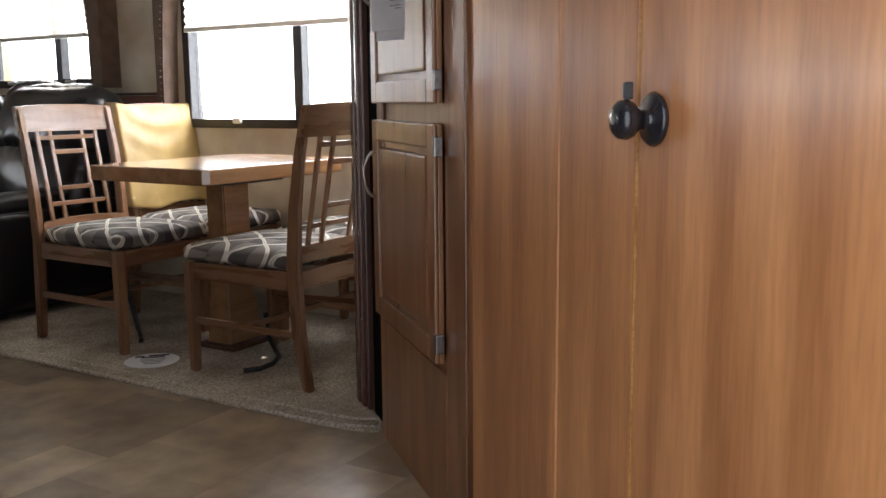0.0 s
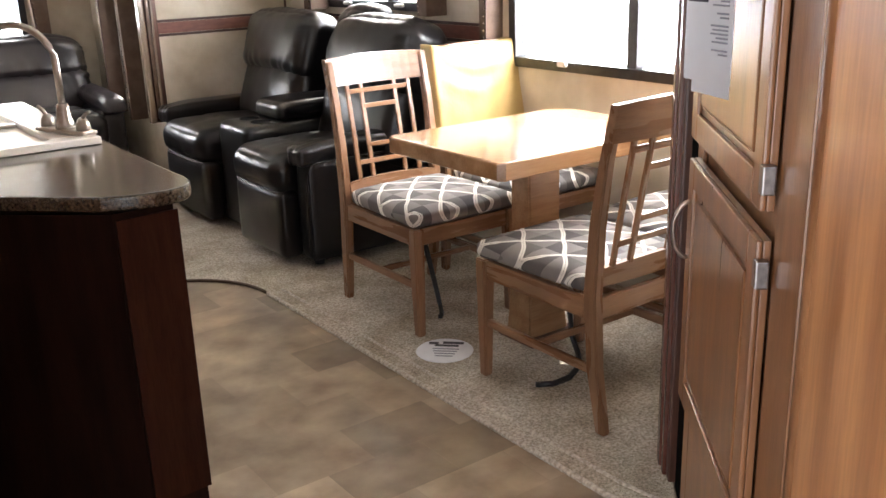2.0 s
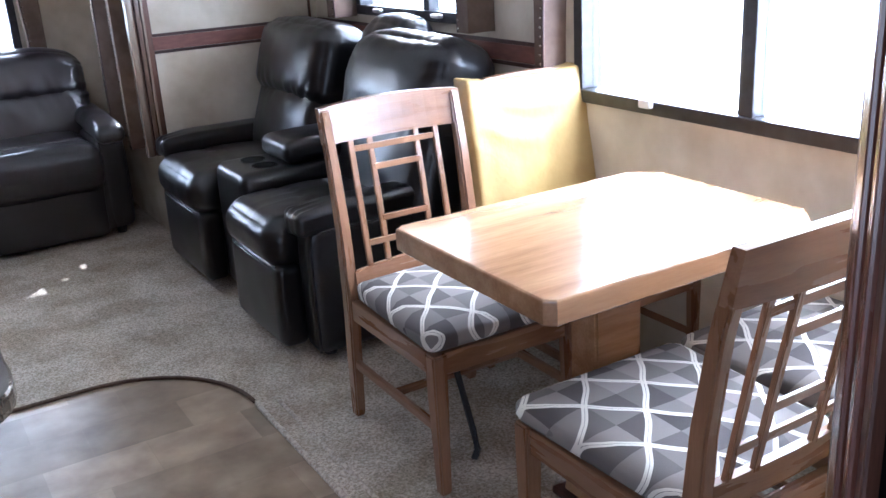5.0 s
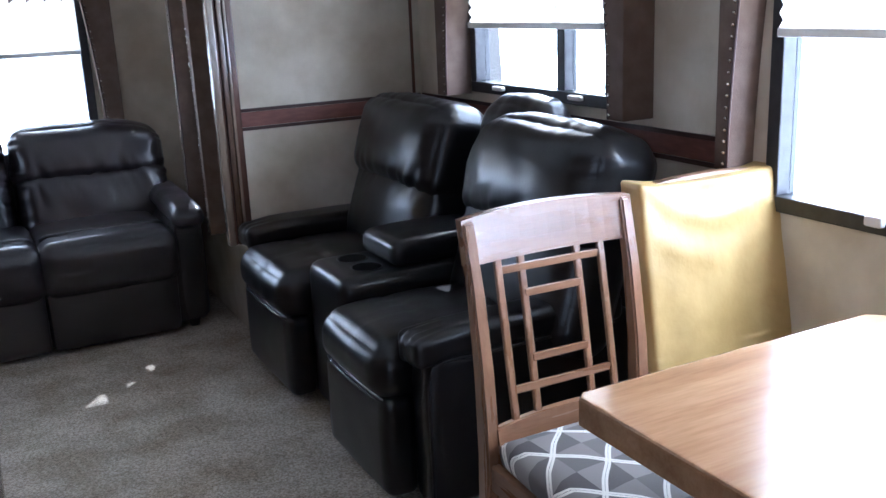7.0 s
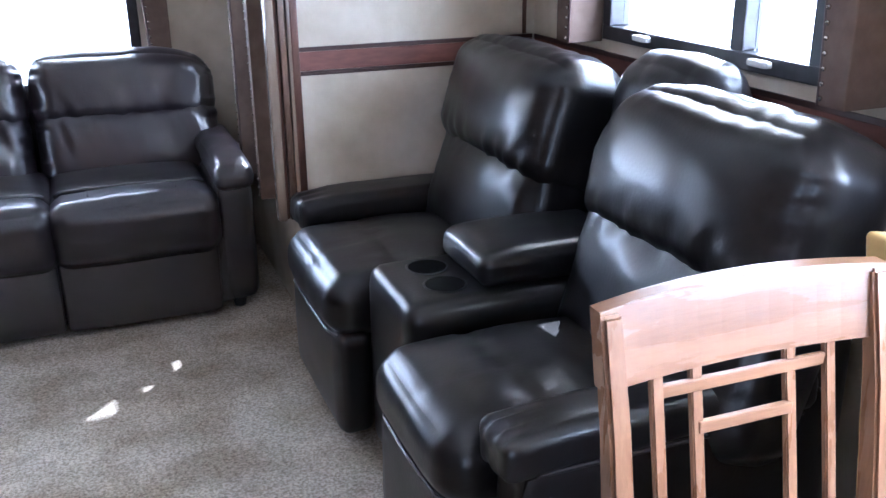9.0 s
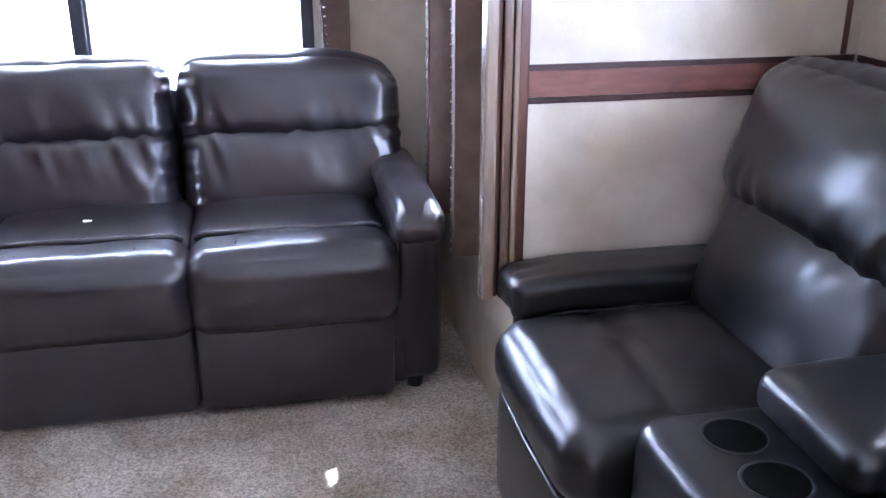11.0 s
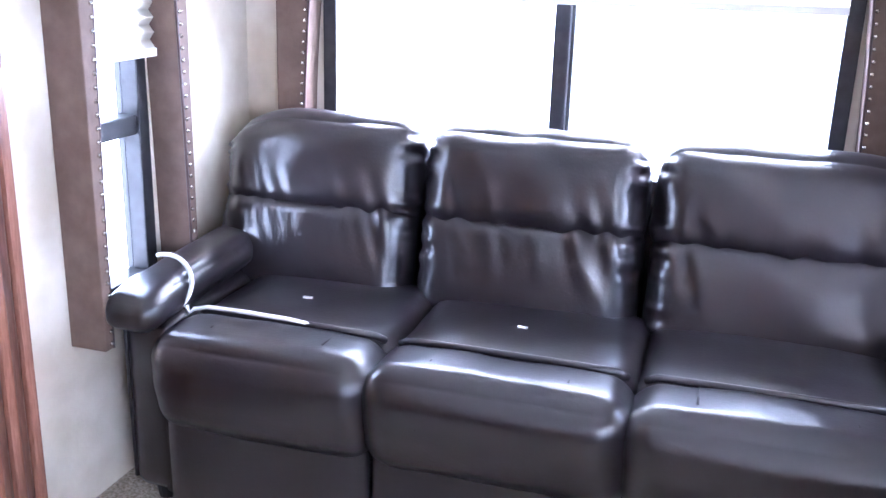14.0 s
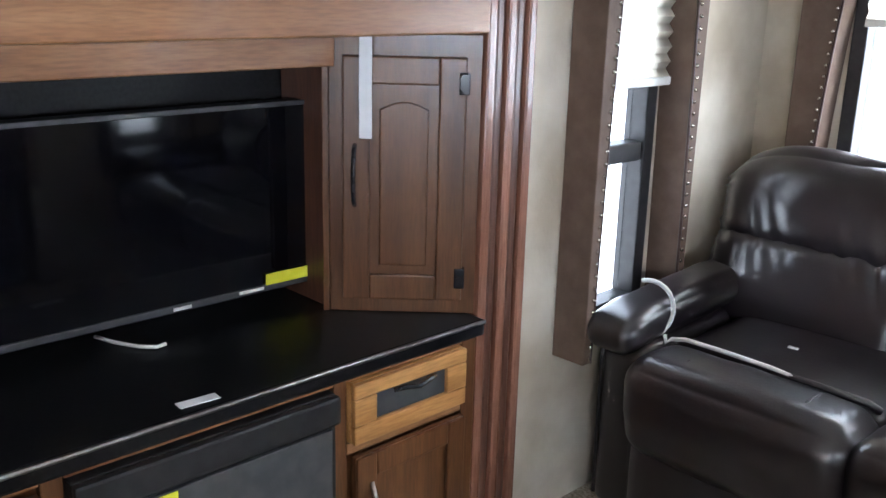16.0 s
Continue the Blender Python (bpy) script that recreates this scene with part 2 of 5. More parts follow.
def lattice_material():
    """Woven seat fabric: taupe facets under pairs of pale crossing arcs."""
    m = bpy.data.materials.new("lattice_fabric")
    m.use_nodes = True
    nt = m.node_tree
    n, l = nt.nodes, nt.links
    b = n["Principled BSDF"]
    b.inputs["Roughness"].default_value = 0.8
    co = n.new("ShaderNodeTexCoord")
    sp = n.new("ShaderNodeSeparateXYZ")
    l.new(co.outputs["Object"], sp.inputs[0])

    def op(kind, a, c, third=None):
        k = n.new("ShaderNodeMath")
        k.operation = kind
        for i, v in enumerate((a, c, third)):
            if v is None:
                continue
            if isinstance(v, (int, float)):
                k.inputs[i].default_value = v
            else:
                l.new(v, k.inputs[i])
        return k.outputs[0]

    lines, cells, inside = None, [], []
    drop = op("MULTIPLY", op("SUBTRACT", sp.outputs["Z"], 0.455), 0.6)
    for sign in (1.0, -1.0):
        along_x = op("MULTIPLY_ADD", sp.outputs["X"], sign * 6.3, op("MULTIPLY", op("ADD", sp.outputs["Y"], drop), 5.4))
        across = op("MULTIPLY_ADD", sp.outputs["X"], -sign * 6.3, op("MULTIPLY", sp.outputs["Y"], 5.4))
        w = op("ADD", op("MULTIPLY_ADD", op("SINE", op("MULTIPLY", across, 6.2832), None), 0.014, along_x), 20.25)
        f = op("FRACT", w, None)
        cells.append(op("FLOOR", w, None))
        inside.append(f)
        for edge in (0.029, 0.971):
            st = op("LESS_THAN", op("ABSOLUTE", op("SUBTRACT", f, edge), None), 0.025)
            lines = st if lines is None else op("MAXIMUM", lines, st)
    facet = op("ADD", op("MULTIPLY", op("GREATER_THAN", inside[0], inside[1]), 0.31),
               op("MULTIPLY", op("GREATER_THAN", op("ADD", inside[0], inside[1]), 1.0), 0.47))
    shade = op("FRACT", op("ADD", facet, op("MULTIPLY_ADD", cells[0], 0.37, op("MULTIPLY", cells[1], 0.61))), None)
    cr = n.new("ShaderNodeValToRGB")
    cr.color_ramp.elements[0].color, cr.color_ramp.elements[1].color = (0.055, 0.047, 0.044, 1), (0.27, 0.245, 0.225, 1)
    l.new(shade, cr.inputs[0])
    mix = n.new("ShaderNodeMix")
    mix.data_type = "RGBA"
    l.new(lines, mix.inputs[0])
    l.new(cr.outputs[0], mix.inputs[6])
    mix.inputs[7].default_value = (0.74, 0.71, 0.64, 1)
    l.new(mix.outputs[2], b.inputs["Base Color"])
    t = n.new("ShaderNodeTexNoise")
    t.inputs["Scale"].default_value = 420
    l.new(co.outputs["Object"], t.inputs[0])
    bp = n.new("ShaderNodeBump")
    bp.inputs["Strength"].default_value, bp.inputs["Distance"].default_value = 0.3, 0.003
    l.new(t.outputs[0], bp.inputs["Height"])
    l.new(bp.outputs[0], b.inputs["Normal"])
    return m


def glass_material():
    m = bpy.data.materials.new("window_glass")
    m.use_nodes = True
    b = m.node_tree.nodes["Principled BSDF"]
    b.inputs["Transmission Weight"].default_value = 1.0
    b.inputs["Roughness"].default_value = 0.0
    b.inputs["IOR"].default_value = 1.45
    b.inputs["Base Color"].default_value = (0.96, 0.98, 0.98, 1)
    return m


def sheet_material():
    """White paper in a clear sleeve, lit from both sides."""
    m = material("printed_sheet", (0.80, 0.81, 0.84), 0.35, second=(0.86, 0.87, 0.90), scale=20)
    nt = m.node_tree
    t, mx = nt.nodes.new("ShaderNodeBsdfTranslucent"), nt.nodes.new("ShaderNodeMixShader")
    t.inputs[0].default_value = (0.85, 0.86, 0.88, 1)
    mx.inputs[0].default_value = 0.45
    nt.links.new(nt.nodes["Principled BSDF"].outputs[0], mx.inputs[1])
    nt.links.new(t.outputs[0], mx.inputs[2])
    nt.links.new(mx.outputs[0], nt.nodes["Material Output"].inputs[0])
    return m


def shade_material():
    """Pleated shade cloth that lets daylight through."""
    m = bpy.data.materials.new("pleated_shade_cloth")
    m.use_nodes = True
    nt = m.node_tree
    n, l = nt.nodes, nt.links
    d, t, mx = n.new("ShaderNodeBsdfDiffuse"), n.new("ShaderNodeBsdfTranslucent"), n.new("ShaderNodeMixShader")
    d.inputs[0].default_value = (0.78, 0.74, 0.66, 1)
    t.inputs[0].default_value = (0.80, 0.74, 0.62, 1)
    mx.inputs[0].default_value = 0.6
    l.new(d.outputs[0], mx.inputs[1])
    l.new(t.outputs[0], mx.inputs[2])
    l.new(mx.outputs[0], n["Material Output"].inputs[0])
    return m


M_SHEET = sheet_material()
M_CARPET, M_VINYL, M_LATTICE, M_GLASS, M_SHADE = carpet_material(), vinyl_material(), lattice_material(), glass_material(), shade_material()


# ---- builders ----
def part(name, bm, mat, parent=None, label="", smooth=False):
    me = bpy.data.meshes.new(name)
    bm.to_mesh(me)
    bm.free()
    me.materials.append(mat)
    if smooth:
        me.shade_smooth()
    ob = new(name, me)
    if parent is not None:
        ob.parent = parent
    return tagged(ob, label)


def thing(name, m, label, category, group="", kind=""):
    ob = new(name)
    ob.empty_display_size = 0.05
    ob.matrix_basis = m
    return tagged(ob, label, category, group, kind)


def whole(name, bm, mat, label, category, kind="", smooth=False, m=None):
    ob = part(name, bm, mat, None, label, smooth)
    if m is not None:
        ob.matrix_basis = m
    return tagged(ob, label, category, "", kind)


def block(bm, x0, x1, y0, y1, z0, z1, bevel=0.0, m=None, seg=2):
    """A box between two corners, its edges rounded."""
    vs = bmesh.ops.create_cube(bm, size=1.0)["verts"]
    for v in vs:
        v.co = Vector(((x0 + x1) / 2 + v.co.x * (x1 - x0), (y0 + y1) / 2 + v.co.y * (y1 - y0), (z0 + z1) / 2 + v.co.z * (z1 - z0)))
    if bevel:
        es = list({e for v in vs for e in v.link_edges})
        r = bmesh.ops.bevel(bm, geom=es, offset=bevel, segments=seg, affect="EDGES", profile=0.6)
        vs = list({v for f in r["faces"] for v in f.verts} | {v for v in vs if v.is_valid})
    if m is not None:
        bmesh.ops.transform(bm, matrix=m, verts=[v for v in vs if v.is_valid])
    return bm


def box(x0, x1, y0, y1, z0, z1, bevel=0.0, m=None):
    return block(bmesh.new(), x0, x1, y0, y1, z0, z1, bevel, m)


def cushion(sx, sy, sz, r, puff=(0, 0, 0), n=14, wrinkle=0.0, freq=9.0, seed=0.0, at=(0, 0, 0), m=None, shape=None):
    """A soft rounded block: corners of radius r, faces that swell by puff, and creases."""
    half = Vector((sx / 2, sy / 2, sz / 2))
    bm = bmesh.new()
    bmesh.ops.create_cube(bm, size=2.0)
    bmesh.ops.subdivide_edges(bm, edges=bm.edges[:], cuts=n, use_grid_fill=True)
    off = Vector((seed * 3.1, seed * 1.7, seed * 2.3))
    for v in bm.verts:
        p = v.co.copy()
        q = Vector([math.copysign(abs(c) ** 0.8, c) * h for c, h in zip(p, half)])
        core = Vector([max(-h + r, min(h - r, c)) for c, h in zip(q, half)])
        d = q - core
        if d.length > 1e-9:
            q = core + d.normalized() * min(r, max(abs(c) for c in d))
        for i in range(3):
            j, k = (i + 1) % 3, (i + 2) % 3
            q[i] += math.copysign(puff[i] * (1 - p[j] ** 2) * (1 - p[k] ** 2) * abs(p[i]) ** 3, p[i])
        if wrinkle:
            s = noise.noise(q * freq + off) + 0.5 * noise.noise(q * freq * 2.3 + off)
            q += q.normalized() * wrinkle * s
        if shape:
            q = shape(q)
        v.co = q + Vector(at)
    if m is not None:
        bmesh.ops.transform(bm, matrix=m, verts=bm.verts[:])
    bmesh.ops.recalc_face_normals(bm, faces=bm.faces[:])
    return bm


def tube(points, radius, sides=10, bm=None, radii=None):
    """A round bar along points."""
    bm = bm or bmesh.new()
    pts = [Vector(p) for p in points]
    rings = []
    up = Vector((0, 0, 1))
    for i, p in enumerate(pts):
        d = (pts[min(i + 1, len(pts) - 1)] - pts[max(i - 1, 0)]).normalized()
        a = d.cross(up if abs(d.z) < 0.95 else Vector((1, 0, 0))).normalized()
        b = d.cross(a)
        rr = radii[i] if radii else radius
        rings.append([bm.verts.new(p + (a * math.cos(2 * math.pi * k / sides) + b * math.sin(2 * math.pi * k / sides)) * rr) for k in range(sides)])
    for r0, r1 in zip(rings, rings[1:]):
        for k in range(sides):
            bm.faces.new((r0[k], r0[(k + 1) % sides], r1[(k + 1) % sides], r1[k]))
    bm.faces.new(rings[0][::-1])
    bm.faces.new(rings[-1])
    bmesh.ops.recalc_face_normals(bm, faces=bm.faces[:])
    return bm


def bar(sections, bevel=0.004):
    """A squared bar through sections (x, y, z, width, depth) stacked upward."""
    bm = bmesh.new()
    rings = []
    for x, y, z, w, d in sections:
        rings.append([bm.verts.new((x + sx * w / 2, y + sy * d / 2, z)) for sx, sy in ((-1, -1), (1, -1), (1, 1), (-1, 1))])
    for a, b in zip(rings, rings[1:]):
        for k in range(4):
            bm.faces.new((a[k], a[(k + 1) % 4], b[(k + 1) % 4], b[k]))
    bm.faces.new(rings[0][::-1])
    bm.faces.new(rings[-1])
    bmesh.ops.recalc_face_normals(bm, faces=bm.faces[:])
    if bevel:
        es = [e for e in bm.edges if e.calc_face_angle(0) > 0.6]
        bmesh.ops.bevel(bm, geom=es, offset=bevel, segments=2, affect="EDGES")
    return bm


def prism(outline, z0, z1, bevel=0.0):
    """A plate with the given outline in plan."""
    bm = bmesh.new()
    lo = [bm.verts.new((x, y, z0)) for x, y in outline]
    hi = [bm.verts.new((x, y, z1)) for x, y in outline]
    n = len(outline)
    for k in range(n):
        bm.faces.new((lo[k], lo[(k + 1) % n], hi[(k + 1) % n], hi[k]))
    bm.faces.new(lo[::-1])
    bm.faces.new(hi)
    bmesh.ops.recalc_face_normals(bm, faces=bm.faces[:])
    if bevel:
        es = [e for e in bm.edges if abs(e.verts[0].co.z - e.verts[1].co.z) < 1e-6]
        bmesh.ops.bevel(bm, geom=es, offset=bevel, segments=3, affect="EDGES", profile=0.6)
    return bm


def lathe(profile, sides=28, m=None):
    """A turned solid: profile of (radius, height)."""
    bm = bmesh.new()
    rings = [[bm.verts.new((r * math.cos(2 * math.pi * k / sides), r * math.sin(2 * math.pi * k / sides), z)) for k in range(sides)] for r, z in profile]
    for a, b in zip(rings, rings[1:]):
        for k in range(sides):
            bm.faces.new((a[k], a[(k + 1) % sides], b[(k + 1) % sides], b[k]))
    bm.faces.new(rings[0][::-1])
    bm.faces.new(rings[-1])
    bmesh.ops.recalc_face_normals(bm, faces=bm.faces[:])
    if m is not None:
        bmesh.ops.transform(bm, matrix=m, verts=bm.verts[:])
    return bm


def wall_with_holes(name, axis, face, thick, a0, a1, z0, z1, holes, mat=None, label="cream mottled wallpapered inner wall"):
    """A straight wall whose inner face lies at axis = face; holes: (a0, a1, z0, z1)."""
    bm = bmesh.new()
    cuts = sorted({a0, a1, *[h[0] for h in holes], *[h[1] for h in holes]})
    for c0, c1 in zip(cuts, cuts[1:]):
        spans = [(z0, z1)]
        for h0, h1, hz0, hz1 in holes:
            if h0 <= c0 and h1 >= c1:
                spans = [(z0, hz0), (hz1, z1)]
        for s0, s1 in spans:
            if s1 - s0 > 1e-6:
                f0, f1 = min(face, face + thick), max(face, face + thick)
                if axis == "x":
                    block(bm, f0, f1, c0, c1, s0, s1)
                else:
                    block(bm, c0, c1, f0, f1, s0, s1)
    bmesh.ops.remove_doubles(bm, verts=bm.verts[:], dist=1e-5)
    return whole(name, bm, mat or M_WALL, label, "wall", "structure")


# ---- the shell ----
TOP = 2.10
X_LEFT, X_RIGHT, X_SLIDE, Y_REAR, Y_SLIDE0, Y_SLIDE1 = 1.24, 3.375, 4.22, 6.62, 1.70, 5.435
wall_with_holes("wall_rear", "y", Y_REAR, 0.06, 1.18, 3.435, 0, TOP, [(1.50, 2.97, 0.74, 1.72)])
wall_with_holes("wall_left", "x", X_LEFT, -0.06, 5.50, Y_REAR, 0, TOP, [(5.765, 6.07, 0.50, 1.62)])
# Unseen wall, given dark wood to cut the light it bounces back
wall_with_holes("wall_entry", "x", X_LEFT, -0.06, -0.50, 4.00, -0.9, TOP, [(-0.34, 0.62, -0.9, 1.95)], M_CABINET, "unseen inner wall, dark brown to cut bounced light")
wall_with_holes("wall_right", "x", X_RIGHT, 0.06, Y_SLIDE1 + 0.06, Y_REAR, 0, TOP, [(5.80, 6.09, 0.60, 1.62)])
wall_with_holes("wall_slide", "x", X_SLIDE, 0.06, Y_SLIDE0 - 0.06, Y_SLIDE1 + 0.06, 0, TOP, [(1.86, 3.38, 0.86, 1.72), (4.03, 4.95, 1.07, 1.72)])
wall_with_holes("wall_slide_far", "y", Y_SLIDE1, 0.06, X_RIGHT, X_SLIDE, 0, TOP, [])
wall_with_holes("wall_slide_near", "y", Y_SLIDE0, -0.06, X_RIGHT, X_SLIDE, 0, TOP, [])
wall_with_holes("wall_media_back", "x", 0.80, -0.06, 4.00, 5.50, 0, TOP, [])
wall_with_holes("wall_media_near", "y", 4.06, -0.06, 0.80, X_LEFT - 0.06, 0, TOP, [])
wall_with_holes("wall_media_far", "y", 5.50, 0.06, 0.74, X_LEFT - 0.06, 0, TOP, [])
whole("ceiling", box(0.6, 4.4, -0.7, 6.8, TOP, TOP + 0.06), M_CEIL, "pale vinyl ceiling panel", "ceiling", "structure")
whole("floor", box(X_LEFT - 0.06, 4.28, -0.6, 6.68, -0.06, 0.0), M_VINYL, "brown stone-look sheet vinyl floor", "floor", "structure")
whole("ground", box(-400, 400, -400, 400, -1.10, -0.95), M_GROUND, "pale gravel lot outside", "ground", "structure")
# Two more unseen walls kept dark so less light bounces into the room
whole("wall_front", box(X_LEFT - 0.06, 4.28, -0.62, -0.56, -0.06, TOP), M_CABINET, "unseen inner wall, dark brown to cut bounced light", "wall", "structure")
whole("wall_side_front", box(X_RIGHT + 0.0, X_RIGHT + 0.06, -0.56, Y_SLIDE0 - 0.06, 0, TOP), M_CABINET, "unseen inner wall, dark brown to cut bounced light", "wall", "structure")


def carpet():
    """Carpet over the rear and the dinette slide, its bound edge in a soft curve."""
    pts = [(X_LEFT, 4.06), (2.62, 4.06)]
    pts += [(2.62 + 0.44 * math.sin(a), 3.62 + 0.44 * math.cos(a)) for a in [math.pi / 2 * k / 10 for k in range(1, 11)]]
    pts += [(3.06, 1.62)]
    pts += [(3.06 + 0.05 * (1 - math.cos(a)), 1.62 - 0.16 * math.sin(a)) for a in [math.pi / 2 * k / 6 for k in range(1, 7)]]
    pts += [(3.36, 1.705), (4.22, 1.705), (4.22, 5.43), (3.375, 5.43), (3.375, 6.62), (1.24, 6.62), (X_LEFT, 5.50), (X_LEFT, 5.2)]
    ob = whole("carpet", prism(pts, 0.0, 0.010, 0.0), M_CARPET, "flecked beige and grey carpet with bound edge", "carpet", "structure")
    curve = [(1.45, 4.06), (2.0, 4.06), (2.62, 4.06)] + [(2.62 + 0.44 * math.sin(a), 3.62 + 0.44 * math.cos(a)) for a in [math.pi / 2 * k / 14 for k in range(1, 15)]]
    part("curved_binding", tube([(x, y, 0.006) for x, y in curve], 0.007, 8), M_BINDING_DARK, ob, "dark brown bound edge of the carpet", True)
    for shift, rad, z in ((0.0, 0.009, 0.006), (0.065, 0.008, 0.008)):
        line = [(3.06 + shift, y) for y in (3.60, 3.0, 2.4, 1.9, 1.66)] + [(3.075 + shift, 1.56), (3.11 + shift, 1.475 + shift * 0.6), (3.17 + shift, 1.50 + shift * 0.6)]
        part("carpet_binding", tube([(x, y, z) for x, y in line], rad, 8), M_BINDING, ob, "pale bound ridge along the carpet edge", True)
    return ob


carpet()


# entry steps
def entry_steps():
    st = thing("entry_steps", pose(1.05, 0.1, -0.95), "dark folding metal entry steps below the doorway", "steps")
    for k, (x0, x1, z) in enumerate(((-0.10, 0.13, 0.70), (-0.36, -0.10, 0.45), (-0.62, -0.36, 0.20))):
        part("tread", box(x0, x1, -0.34, 0.42, z - 0.03, z, 0.006), M_METAL_STEP, st)
    for y in (-0.36, 0.42):
        part("side_rail", box(-0.62, 0.13, y, y + 0.02, 0.0, 0.70, 0.004), M_BLACK, st)


entry_steps()


# ---- windows ----
def window(name, axis, face, a0, a1, z0, z1, inward, mullion=None, bar_z=None, label=""):
    """A black-framed window set in its wall. inward: +1 or -1 along axis, into the room."""
    def bx(u0, u1, d0, d1, w0, w1, bevel=0.004):
        lo, hi = sorted((face + inward * d0, face + inward * d1))
        return box(lo, hi, u0, u1, w0, w1, bevel) if axis == "x" else box(u0, u1, lo, hi, w0, w1, bevel)
    w = thing(name, pose(0, 0, 0), label or "black-framed sliding window in bright daylight", "window", "", "structure")
    f = 0.042
    for u0, u1, v0, v1 in ((a0, a1, z0, z0 + f), (a0, a1, z1 - f, z1), (a0, a0 + f, z0 + f, z1 - f), (a1 - f, a1, z0 + f, z1 - f)):
        part("window_frame", bx(u0, u1, -0.055, 0.014, v0, v1), M_FRAME, w)
    if mullion:
        part("mullion", bx(mullion - 0.022, mullion + 0.022, -0.05, 0.006, z0 + f, z1 - f), M_FRAME, w)
        part("sash_edge", bx(mullion + 0.024, mullion + 0.036, -0.045, -0.002, z0 + f, z1 - f), M_GRAPHITE, w)
    if bar_z:
        part("transom", bx(a0 + f, a1 - f, -0.05, 0.006, bar_z - 0.025, bar_z + 0.025), M_FRAME, w)
    spans = [(a0 + f, a1 - f)] if not mullion else [(a0 + f, mullion - 0.022), (mullion + 0.036, a1 - f)]
    for u0, u1 in spans:
        p = part("pane", bx(u0, u1, -0.036, -0.032, z0 + f, z1 - f, 0), M_GLASS, w)
        p.visible_shadow = False
    return w


def blind(axis, face, a0, a1, z0, z1, inward):
    """A half-drawn pleated shade with a bottom rail."""
    b = thing("pleated_blind", pose(0, 0, 0), "half-drawn off-white pleated window shade", "blind", "pleated blinds")
    bm = bmesh.new()
    n = int((z1 - z0) / 0.018)
    prev = None
    for i in range(n + 1):
        z = z0 + (z1 - z0) * i / n
        d = face + inward * (0.020 if i % 2 else 0.034)
        ends = [(d, a0, z), (d, a1, z)] if axis == "x" else [(a0, d, z), (a1, d, z)]
        row = [bm.verts.new(c) for c in ends]
        if prev:
            bm.faces.new((prev[0], prev[1], row[1], row[0]))
        prev = row
    part("shade_cloth", bm, M_SHADE, b)
    lo, hi = sorted((face + inward * 0.016, face + inward * 0.040))
    part("bottom_rail", box(lo, hi, a0, a1, z0 - 0.022, z0, 0.004) if axis == "x" else box(a0, a1, lo, hi, z0 - 0.022, z0, 0.004), M_WHITE, b, "white bottom rail")
    return b


def cornice(axis, face, a0, a1, z0, z1, depth, inward, width, top=0.22, taper=0.05, scallop=False):
    """A padded brown window surround: two cheeks and a valance, with nail heads down the front edges."""
    c = thing("window_cornice", pose(0, 0, 0), "brown suede padded window surround with nailhead trim", "cornice", "window cornices")

    def bx(u0, u1, d0, d1, w0, w1, bevel=0.006):
        lo, hi = sorted((face + inward * d0, face + inward * d1))
        return box(lo, hi, u0, u1, w0, w1, bevel) if axis == "x" else box(u0, u1, lo, hi, w0, w1, bevel)
    zt = z1 - top
    for u, k in ((a0, -1), (a1, 1)):
        def inner(z):
            return u - k * taper * ((z - z0) / (zt - z0)) ** 1.6
        steps = [z0 + (zt - z0) * i / 8 for i in range(9)]
        outline = [(u + k * width, z0), (u + k * width, zt)] + [(inner(z), z) for z in reversed(steps)]
        bm = prism(outline, 0.001, depth, 0.004)
        for v in bm.verts:
            a, z, d = v.co
            v.co = (face + inward * d, a, z) if axis == "x" else (a, face + inward * d, z)
        bmesh.ops.recalc_face_normals(bm, faces=bm.faces[:])
        part("cheek", bm, M_CORNICE, c)
        bm = bmesh.new()
        n = int((zt - z0) / 0.030)
        for i in range(n):
            z = z0 + 0.015 + i * 0.030
            e, a = face + inward * (depth + 0.001), inner(z) + k * 0.010
            p = (e, a, z) if axis == "x" else (a, e, z)
            bmesh.ops.create_icosphere(bm, subdivisions=1, radius=0.0062, matrix=Matrix.Translation(p))
        tagged(part("nailhead_trim", bm, M_NAIL, c, "row of nickel nail heads", True), kind="stuff")
        piping = [(face + inward * (depth - 0.002), inner(z) + k * 0.001, z) if axis == "x" else (inner(z) + k * 0.001, face + inward * (depth - 0.002), z) for z in steps]
        part("piping", tube(piping, 0.004, 6), M_BAND_EDGE, c, "", True)
    part("valance", bx(a0 - width, a1 + width, 0.001, depth, z1 - top + 0.001, z1), M_CORNICE, c)
    if scallop:
        bm = bmesh.new()
        n = int((a1 - a0) / 0.075)
        for i in range(n):
            u0, u1 = a0 + (a1 - a0) * i / n, a0 + (a1 - a0) * (i + 1) / n
            lo = bmesh.ops.create_cone(bm, cap_ends=True, segments=3, radius1=(u1 - u0) / 1.75, radius2=(u1 - u0) / 1.75, depth=0.012)["verts"]
            turn = pose((u0 + u1) / 2, face + inward * (depth - 0.007), zt - 0.001, 90, 0, 0) @ pose(0, 0, 0, 0, 0, -90)
            bmesh.ops.transform(bm, matrix=turn, verts=lo)
        tagged(part("scalloped_edge", bm, M_CORNICE, c, "pointed brown fabric edging"), kind="stuff")
    return c


